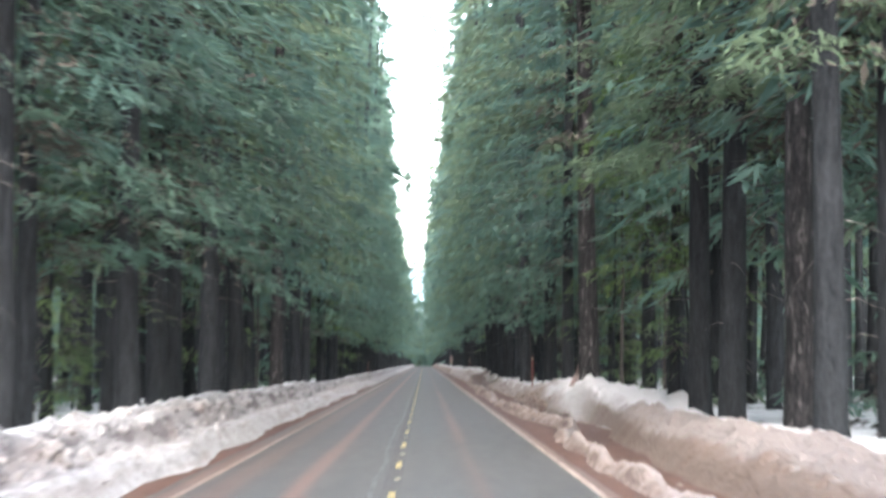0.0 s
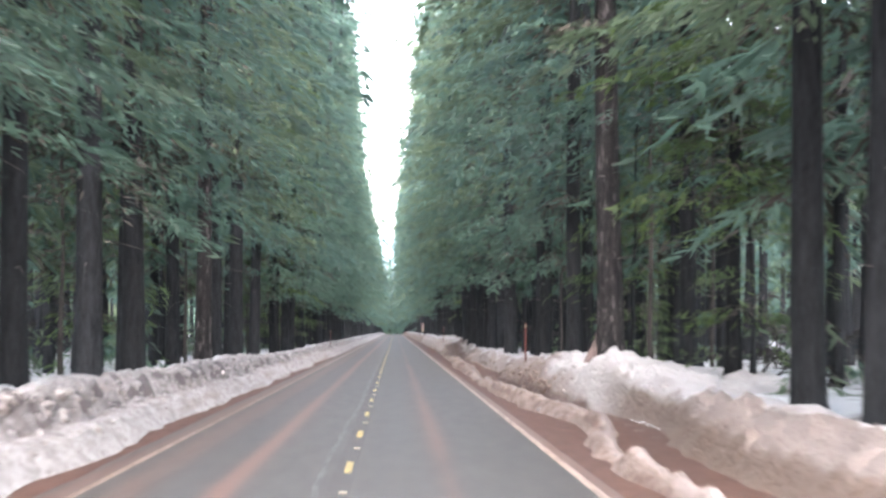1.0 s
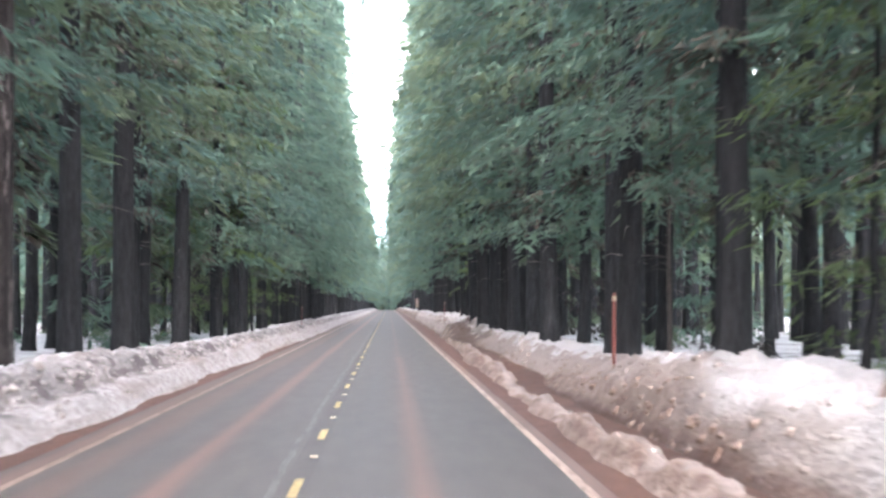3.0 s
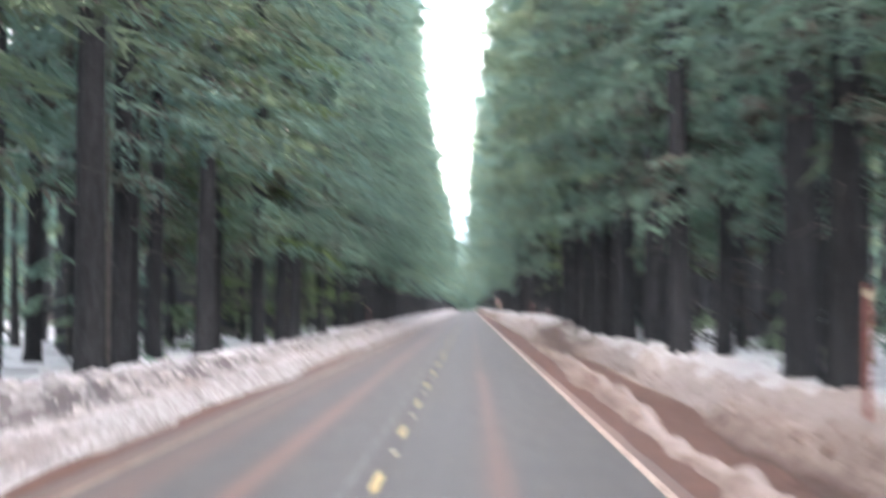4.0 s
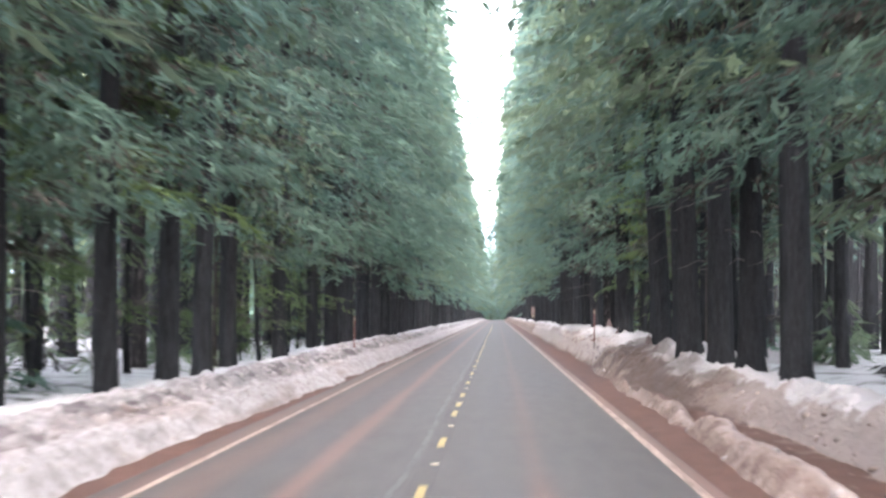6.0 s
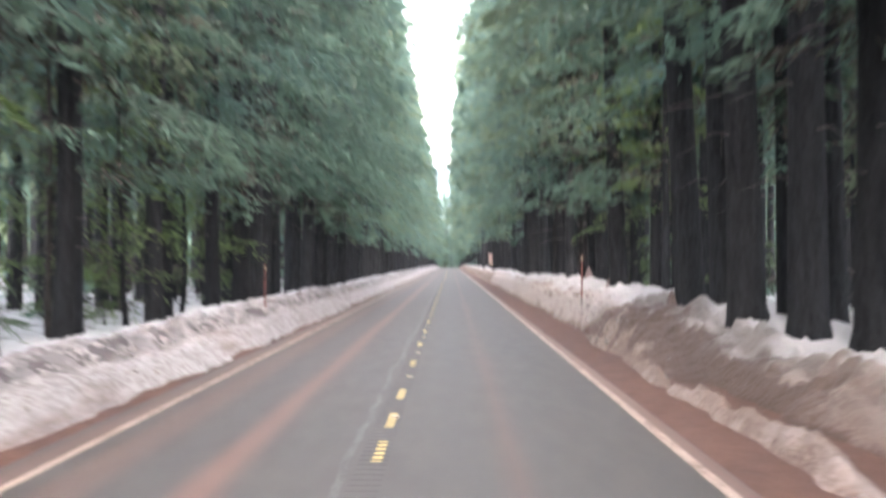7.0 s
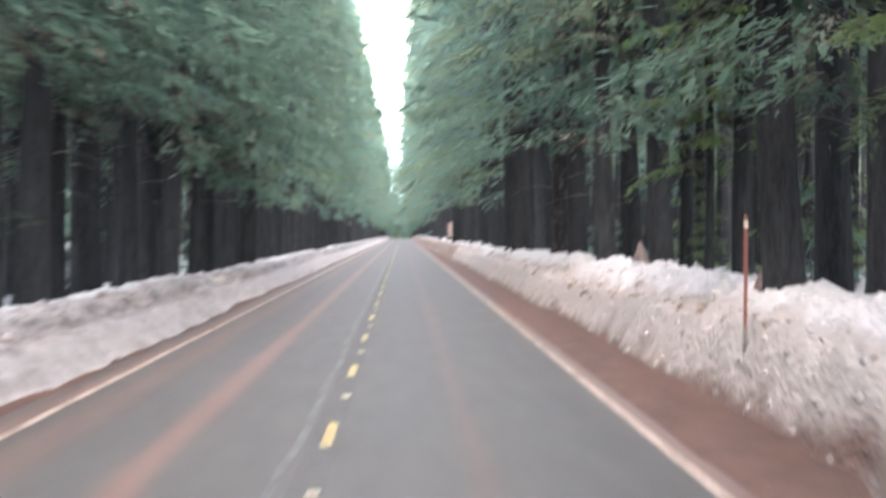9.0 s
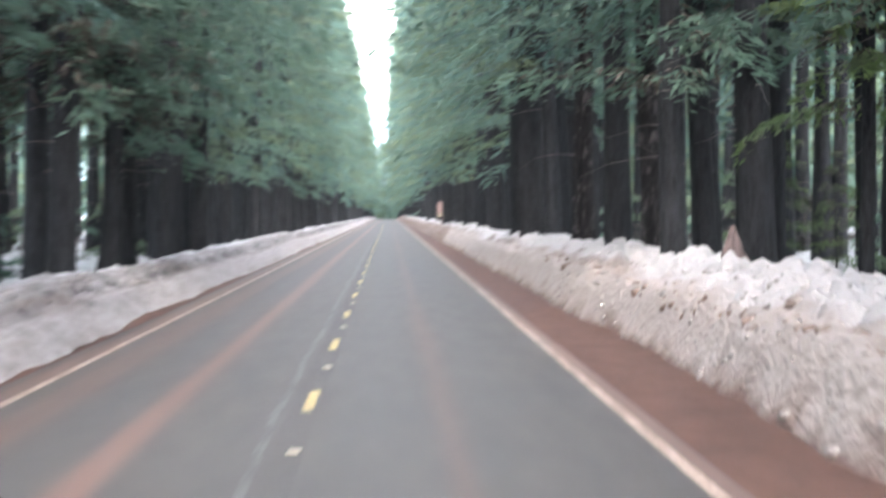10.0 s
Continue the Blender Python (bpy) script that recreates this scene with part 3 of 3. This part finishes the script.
for i, (h, r, z0, reach, green) in enumerate(((46, 0.3, 5.0, 4.4, M_FIR), (42, 0.24, 4.2, 4.0, M_OLIVE), (49, 0.33, 7.0, 4.6, M_BLUE))):
    BACK.append(make_tree("fir", 120 + i, h, r * 0.75, z0, reach, 62, 16, 1.0, M_BARK, green, TALL, low=((16.0, 50, 32, 0.55, 0.13),)))
SAPLING = make_tree("young_fir", 140, 7.5, 0.07, 0.7, 1.7, 74, 40, 0.17, M_BARK, M_LIME, "small bright green young fir in the snow", 0)


def bare_tree(seed, height, r):
    rng = np.random.default_rng(seed)
    top = new("bare_tree")
    tagged(top, "thin dead tree with bare grey branches in snow", "tree", "bare trees")
    bole = mesh_object("trunk", *trunk_mesh(rng, height, r, 7, 9), M_DEAD, top, smooth=True)
    for _ in range(16):
        mesh_object("dead_branch", *stick_mesh(rng, 1, 1.5, height * 0.8, r, 1.7), M_DEAD, bole)
    return top


THIN = bare_tree(150, 15, 0.09)


def floor_z(x, y):
    if abs(x) < 11.2:
        return float((left_snow if x < 0 else right_snow)(np.array([[float(x)]]), np.array([[float(y)]]))[0, 0])
    return float(road_z(y)) + (0.33 if x < 0 else 0.65)


used = set()


def plant(src, x, y, scale=1.0, lean=0.0, lean_y=0.0, turn=None):
    rnd = random.Random(int(x * 131) + int(y * 977))
    m = pose(x, y, floor_z(x, y), lean_y, lean, 0) @ pose(0, 0, 0, 0, 0, rnd.uniform(0, 360) if turn is None else turn)
    if src.name not in used:
        used.add(src.name)
        src.matrix_basis = m
        ob = src
    else:
        ob = copy_thing(src, m)
    ob.scale = (scale, scale, scale * rnd.uniform(0.94, 1.06))
    return ob


# trees that stand out beside the road: kind, x, y, scale, lean towards the road
MARKED = ((2, 8.0, 46, 0.9, 0), (4, 8.6, 53.7, 1, 0), (2, 8.2, 63, 1, 0), (2, 8.3, 70, 0.95, 0), (5, 9.3, 88.5, 0.9, 0), (4, 6.8, 95.2, 1.1, -1), (1, 9.3, 98, 0.9, 0),
          (1, 7.0, 113, 0.95, 0), (3, 8.4, 124, 1, 0), (0, 7.2, 134, 0.95, 0), (2, 7.7, 143, 1.05, 0), (3, 9.7, 149, 1.05, 0), (0, 7.2, 165, 1.05, -0.5), (3, 8.6, 168, 1, 0),
          (2, 7.2, 175.5, 1.05, -0.5), (3, 8.3, 186, 1, 0), (1, 7.3, 195, 1.05, -0.5), (2, 7.1, 211, 1.05, -1.5), (0, 7.4, 206, 1, -1), (2, 6.6, 227, 1.0, -2.5), (2, 7.1, 224, 1.05, -2.5),
          (0, 8.45, 223, 1.0, -1), (2, 9.15, 222, 1.0, -1), (5, 7.7, 247, 0.6, 0), (3, 7.9, 254, 0.8, -1), (0, 6.8, 256, 1, -2), (1, 9.0, 238, 1, -1), (2, 8.7, 263, 1, -1), (3, 8.9, 276, 1.0, 0), (5, 8.1, 276.5, 0.55, 0), (2, 8.2, 288, 1, -3), (3, 6.8, 290, 0.95, -1),
          (0, -7.1, 88, 1.1, 0), (1, -6.7, 95.5, 1.1, 0), (3, -8.2, 107, 1, 0), (4, -6.5, 118.7, 0.9, 0), (1, -8.4, 127, 1, 0), (2, -7.3, 136, 0.95, 0), (2, -7.0, 147, 1, 0), (1, -7.8, 157, 0.9, 0),
          (2, -8.6, 164, 0.9, 0), (1, -9.05, 174, 0.9, 0), (2, -8.0, 179, 1, 0), (3, -8.6, 188, 1, 0), (5, -10.8, 187, 1, 0), (3, -7.3, 194.5, 1, 0), (5, -7.8, 197, 1, 0), (3, -7.8, 222, 0.95, 0),
          (4, -10.6, 222, 0.8, 0), (1, -6.9, 208, 0.9, 0), (1, -6.6, 261, 1.1, 0), (0, -6.8, 268, 1.08, 2.2), (0, -6.7, 297, 1.06, 2.4), (0, -6.6, 322, 1.08, 2.2))
placed = []
for x, y, k in ((8.4, 100.5, 1), (9.6, 95, 0.8), (7.6, 128, 0.7), (-8.2, 131, 0.9), (-7.4, 152, 0.8), (-9.1, 98, 1), (8.8, 236, 0.9), (9.4, 262, 1), (-8.4, 224, 1), (-7.8, 276, 0.9), (8.0, 176, 0.9), (-9.0, 190, 0.8)):
    plant(THIN, x, y, k)
for x, y, k in ((10.5, 300, 0.5), (9.0, 284, 0.35), (11.5, 278, 0.4), (9.5, 245, 0.45), (-10, 296, 0.3), (9.0, 104, 0.4), (-9.5, 120, 0.4), (-10.5, 78, 0.5), (10.8, 118, 0.5), (-8.8, 236, 0.35), (-8.0, 233, 1.3), (-9.6, 214, 1.6), (-8.4, 252, 1.2), (-10.5, 240, 1.7), (-9.0, 268, 1.1), (8.8, 110, 1.4), (9.6, 88, 1.2), (-9.4, 110, 1.5), (-8.7, 62, 1.3), (10.2, 272, 1.2), (-10.2, 200, 1.5)):
    plant(SAPLING, x, y, k)
for k, x, y, s, lean in MARKED:
    plant(KINDS[k], x, y, s, lean)
    placed.append((x, y))
rnd = random.Random(11)
rest = []
for side in (-1, 1):
    for row, (x0, x1, gap, start, end) in enumerate(((6.5, 8.6, 7.0, 36, 330), (9.2, 13.5, 5.6, 42, 330), (9.2, 13.5, 7.5, 330, 560), (14, 20, 4.6, 42, 460), (20, 32, 4.2, 42, 460), (32, 52, 7.5, 60, 460))):
        y = start
        while y < end:
            y += gap * rnd.uniform(0.55, 1.45)
            x = side * rnd.uniform(x0, x1)
            if row == 0 and (y < 200 or 228 < y < 288 if side > 0 else 80 < y < 200):     # the first row is set tree by tree here
                continue
            if any((x - a) ** 2 + (y - b) ** 2 < 3.2 ** 2 for a, b in placed):
                continue
            placed.append((x, y))
            if row < 2:
                lean = rnd.uniform(-0.6, 0.6) - (1.8 if side > 0 else -0.5) * (0.3 + 0.7 * float(rise(y, 120, 230)))
                kind, back = rnd.choice((0, 0, 1, 1, 2, 3, 3, 4, 5)), rnd.randrange(3)
                if y > 246:     # taller, cleaner boles in the old stand
                    kind, back = ((2, 4, 1) if side > 0 else (0, 1, 3))[kind % 3], 2
                plant(KINDS[kind] if row == 0 else BACK[back], x, y, rnd.uniform(0.85, 1.1), lean, rnd.uniform(-0.7, 0.7))
            else:
                rest.append((x, y, row))


# thickets of boles behind the first row
for x, y in ((9.7, 49), (9.5, 57), (10.4, 66), (-8.2, 296), (-9.3, 303), (-10.5, 309), (-9.9, 316), (-11.8, 321), (-12.4, 312), (9.3, 252), (10.6, 259), (11.8, 266), (10.2, 271), (12.2, 281), (11.0, 289), (9.9, 297), (12.4, 300), (10.9, 307), (9.4, 312), (11.7, 318), (10.2, 236), (11.5, 244), (12.6, 252), (9.6, 158), (10.8, 163), (11.9, 170), (9.2, 168)):
    if all((x - a) ** 2 + (y - b) ** 2 > 2.2 for a, b in placed):
        plant(BACK[2], x, y, 0.95)
plant(KINDS[0], -7.4, 281, 1.0)
plant(KINDS[3], -7.9, 306, 1.0)

for side in (-1, 1):
    # row 9: out-of-view firs around the start, added to block light from behind
    for i in range(40):
        rest.append((side * rnd.uniform(6.8, 40), rnd.uniform(-70, 40), 9))
    for i in range(120):
        rest.append((side * rnd.uniform(48, 72), rnd.uniform(20, 640), 8))
    for i in range(120):
        rest.append((side * rnd.uniform(18, 80), rnd.uniform(420, 1250), 8))

# more unseen firs behind the start, added to shade the first roadside trees
behind = random.Random(23)
for side in (-1, 1):
    for i in range(60):
        rest.append((side * behind.uniform(6.6, 26), -90 + 104 * (i + behind.random()) / 60, 9))

# ---- woods further off, one joined mesh each for trunks and needles ----
def joined(places, variants, name, mats, label, category):
    vs, fs, ix, ns, base = [], [], [], [], 0
    rng = np.random.default_rng(5)
    for x, y, pick, scale, lean in places:
        a = rng.uniform(0, 2 * np.pi)
        c, s = np.cos(a), np.sin(a)
        for (v, f), mi in variants[pick]:
            w = np.stack([v[:, 0] * c - v[:, 1] * s, v[:, 0] * s + v[:, 1] * c, v[:, 2]], 1) * scale
            w[:, 0] += x + w[:, 2] * lean
            w[:, 1] += y
            w[:, 2] += floor_z(x, y)
            m = crown_normals(v) if mi else v * (1, 1, 0) + (0, 0, 0.01)
            ns.append(np.stack([m[:, 0] * c - m[:, 1] * s, m[:, 0] * s + m[:, 1] * c, m[:, 2]], 1) / (np.linalg.norm(m, axis=1)[:, None] + 1e-9))
            vs.append(w); fs.append(f + base); ix.append(np.full(len(f), mi if mi == 0 else 1 + int(rng.integers(0, 3))))
            base += len(v)
    ob = mesh_object(name, np.concatenate(vs), np.concatenate(fs), mats, index=np.concatenate(ix), normals=np.concatenate(ns))
    return tagged(ob, label, category, kind="stuff")


rng = np.random.default_rng(77)
MID = []
for h, r, z0, reach in ((46, 0.27, 6.5, 4.4), (42, 0.22, 5.0, 4.0), (48, 0.3, 8.5, 4.6)):
    MID.append((( trunk_mesh(rng, h, r, 6, 5), 0), (crown_mesh(rng, h, z0, reach, 40, 4, 1.5, 0.17, low=((16, 14, 8, 1.1, 0.12),)), 1)))
MID.append(((trunk_mesh(rng, 24, 0.2, 5, 3), 0), (crown_mesh(rng, 24, 0.6, 5.4, 38, 5, 2.2, 0.2), 1)))
FARV = []
for h, r, z0, reach in ((50, 0.4, 4.5, 4.6), (46, 0.34, 5.5, 4.4), (53, 0.4, 6.0, 4.8)):
    FARV.append(((trunk_mesh(rng, h, r, 5, 3), 0), (crown_mesh(rng, h, z0, reach, 60, 11, 1.0, 0.12, low=((z0 + 13, 38, 32, 0.58, 0.1),)), 1)))
for h, r, z0, reach in ((50, 0.4, 4.5, 4.6), (46, 0.34, 5.5, 4.4), (53, 0.4, 6.0, 4.8)):
    FARV.append(((trunk_mesh(rng, h, r, 5, 3), 0), (crown_mesh(rng, h, z0, reach, 100, 9, 1.15, 0.11), 1)))
for h, r, z0, reach in ((50, 0.36, 4.5, 4.6), (46, 0.3, 5.5, 4.4), (53, 0.36, 6.0, 4.8)):
    FARV.append(((trunk_mesh(rng, h, r, 4, 2), 0), (crown_mesh(rng, h, z0, reach, 52, 5, 2.4, 0.16), 1)))
FARV.append(((trunk_mesh(rng, 24, 0.25, 4, 2), 0), (crown_mesh(rng, 24, 0.2, 4.6, 60, 8, 1.3, 0.2), 1)))
joined([(x, y, 3 if row == 8 else rnd.randrange(3), rnd.uniform(0.8, 1.1) * (1.5 if row == 8 else 1), rnd.uniform(-0.01, 0.01)) for x, y, row in rest], MID, "woods", (M_BARK, M_FIR, M_BLUE, M_OLIVE), "dense dark fir woods behind the roadside trees", "woods")
far = []
for side in (-1, 1):
    for x0, x1, gap, start, end in ((6.3, 9.4, 5.5, 330, 480), (6.3, 9.4, 5.5, 480, 900), (6.2, 9.2, 5.5, 900, 1700), (9, 14, 10.0, 560, 1700)):
        y = start
        while y < end:
            y += gap * rnd.uniform(0.6, 1.4)
            far.append((side * rnd.uniform(x0, x1), y, rnd.randrange(3) + {480: 0, 900: 3}.get(end, 6), rnd.uniform(0.68, 1.1) * (1.2 if int(y * 7) % 8 == 0 else 1), (0.02 if side < 0 and y < 420 else -0.012 if side < 0 else -0.03) - 0.055 * float(rise(y, 420, 780))))
for i in range(70):
    far.append((rnd.uniform(-45, 45), rnd.uniform(1720, 1850), 6 + rnd.randrange(3), rnd.uniform(0.85, 1.1), 0.0))
for i in range(46):     # low thick firs where the road bends away behind the crest
    far.append((-34 + 68 * (i + rnd.random()) / 46, rnd.uniform(1625, 1700), 9, rnd.uniform(0.75, 1.1), 0.0))
joined(far, FARV, "far_woods", (M_BARK, M_FIR, M_BLUE, M_OLIVE), "rows of tall firs lining the road into the distance", "woods")


BUSH = []
for h, reach in ((1.6, 1.0), (2.6, 1.3), (1.0, 0.9)):
    BUSH.append(((trunk_mesh(rng, h + 0.5, 0.03, 4, 3), 0), (crown_mesh(rng, h, 0.15, reach, 12, 7, 0.34, 0.13), 1)))
low_places = []
for side in (-1, 1):
    for i in range(230):
        low_places.append((side * (10 + 22 * rnd.random() ** 1.4), rnd.uniform(45, 430), rnd.randrange(3), rnd.uniform(0.6, 1.5), rnd.uniform(-0.1, 0.1)))
joined(low_places, BUSH, "undergrowth", (M_DEAD, M_FIR, M_DEAD, M_OLIVE), "low dead twigs and young conifers on the snowy forest floor", "undergrowth")


# ---- snow poles, stumps and the far sign ----
def snow_pole(x, y, top, r=0.027):
    z = floor_z(x, y)
    root = new("snow_pole")
    root.location = (x, y, z)
    tagged(root, "thin orange-red snow pole standing in the snow bank", "snow pole", "snow poles")
    bm = bmesh.new()
    bmesh.ops.create_cone(bm, cap_ends=True, segments=10, radius1=r, radius2=r * 0.9, depth=top - z + 0.4, matrix=Matrix.Translation((0, 0, (top - z - 0.4) / 2)))
    shaft = part("shaft", bm, M_POLE, root)
    bm = bmesh.new()
    bmesh.ops.create_cone(bm, cap_ends=True, segments=10, radius1=r * 1.07, radius2=r, depth=0.1, matrix=Matrix.Translation((0, 0, top - z - 0.12)))
    part("reflector_band", bm, M_STUB, shaft, "pale reflector band")
    if r < 0.028:
        bm = bmesh.new()
        bmesh.ops.create_cone(bm, cap_ends=True, segments=10, radius1=0.032, radius2=0.03, depth=0.5, matrix=Matrix.Translation((0, 0, 0.05)))
        part("base_sleeve", bm, M_TWIG, shaft, "pale snow-crusted sleeve")
    return root


for x, y, top, r in ((5.8, 122.6, 2.38, 0.042), (5.0, 247.5, 2.35, 0.027), (-4.95, 244.5, 2.0, 0.029)):
    snow_pole(x, y, top, r)


def stump(x, y, height, r, seed):
    rng = np.random.default_rng(seed)
    n, rings = 12, 7
    v, f = [], []
    ridge = rng.uniform(0.7, 1.25, n)
    for i in range(rings):
        q = i / (rings - 1)
        for j in range(n):
            a = 2 * math.pi * j / n
            k = r * (1 - 0.9 * q ** 0.85) * (1 + (ridge[j] - 1) * (1 - 0.3 * q)) + rng.uniform(-0.03, 0.03)
            v.append((k * math.cos(a), k * math.sin(a), -0.3 + q * (height * ridge[(j * 5) % n] ** 0.5 + 0.3)))
    for i in range(rings - 1):
        for j in range(n):
            f.append((i * n + j, i * n + (j + 1) % n, (i + 1) * n + (j + 1) % n, (i + 1) * n + j))
    f.append(tuple((rings - 1) * n + j for j in range(n)))
    ob = mesh_object("stump", v, f, M_STUMP)
    ob.location = (x, y, floor_z(x, y))
    return tagged(ob, "broken reddish-brown stump beside a trunk in the snow", "stump", "stumps")


for x, y, h, r, seed in ((6.48, 95.3, 0.62, 0.42, 1), (8.2, 220.5, 0.75, 0.3, 2), (6.45, 256.0, 0.5, 0.32, 3), (6.0, 226.2, 0.55, 0.3, 4), (7.3, 285.5, 0.6, 0.4, 5)):
    stump(x, y, h, r, seed)


def road_sign(x, y):
    root = new("road_sign")
    root.location = (x, y, floor_z(x, y))
    tagged(root, "small faded reddish road sign with a white plate", "road sign")
    for name, w, z0, z1, off, mat in (("post", 0.09, -0.4, 2.2, 0, M_STUMP), ("panel", 0.85, 1.2, 2.2, -0.06, M_SIGN), ("plate", 0.8, 0.85, 1.14, -0.06, M_STUB)):
        bm = bmesh.new()
        bmesh.ops.create_cube(bm, size=1, matrix=Matrix.Translation((0, off, (z0 + z1) / 2)) @ Matrix.Diagonal((w, 0.09 if name == "post" else 0.02, z1 - z0, 1)))
        bmesh.ops.bevel(bm, geom=bm.edges[:], offset=0.006, segments=1, affect="EDGES")
        part(name, bm, mat, root)
    return root


M_SIGN = material("faded_sign_paint", ((0.2, 0.13, 0.115), (0.3, 0.215, 0.2)), (3, 3, 3), rough=0.6)
road_sign(5.8, 472)


# ---- broken lumps of snow thrown up on the banks ----
def clods(name, count, seed, place, height, mat, label, most=0.085, typical=0.024):
    rng = np.random.default_rng(seed)
    bm = bmesh.new()
    bmesh.ops.create_icosphere(bm, subdivisions=1, radius=1)
    bv = np.array([v.co[:] for v in bm.verts])
    bf = np.array([[v.index for v in f.verts] for f in bm.faces])
    bm.free()
    xy = place(rng, count)
    z = height(xy[:, 0], xy[:, 1])
    vs, fs = [], []
    for i in range(count):
        r = min(most, rng.gamma(1.5, typical) + 0.018)
        v = bv * (1 + rng.normal(0, 0.16, (len(bv), 1))) * r * rng.uniform((0.7, 0.7, 0.5), (1.4, 1.6, 0.95))
        a = rng.uniform(0, 6.28)
        v = np.stack([v[:, 0] * math.cos(a) - v[:, 1] * math.sin(a), v[:, 0] * math.sin(a) + v[:, 1] * math.cos(a), v[:, 2]], 1)
        vs.append(v + (xy[i, 0], xy[i, 1], z[i] - r * 0.42)); fs.append(bf + i * len(bv))
    ob = mesh_object(name, np.concatenate(vs), np.concatenate(fs), mat, smooth=True)
    return tagged(ob, label, "snow lumps", kind="stuff")


clods("snow_lumps", 650, 61, lambda g, k: np.stack([4.2 + np.abs(g.normal(0, 0.7, k)), np.where(g.random(k) < 0.65, g.uniform(224, 300, k), g.uniform(25, 300, k))], 1), right_snow, M_CLOD, "broken lumps of dirty snow along the ploughed bank")
clods("snow_lumps", 800, 62, lambda g, k: np.stack([-4.25 - np.abs(g.normal(0, 0.7, k)), g.uniform(25, 300, k)], 1), left_snow, M_CLOD, "broken lumps of snow along the ploughed bank")
clods("snow_chunks", 1500, 63, lambda g, k: np.stack([5.2 + np.abs(g.normal(0, 0.8, k)), np.where(g.random(k) < 0.6, g.uniform(96, 194, k), g.uniform(238, 310, k))], 1), right_snow, M_RIGHT, "broken chunks of dirty snow on the ploughed bank", 0.12, 0.034)
clods("snow_chunks", 1900, 64, lambda g, k: np.stack([-5.0 + g.normal(0, 0.2, k), g.uniform(25, 310, k)], 1), left_snow, M_LEFT, "broken chunks of grey snow on the ploughed bank", 0.15, 0.042)
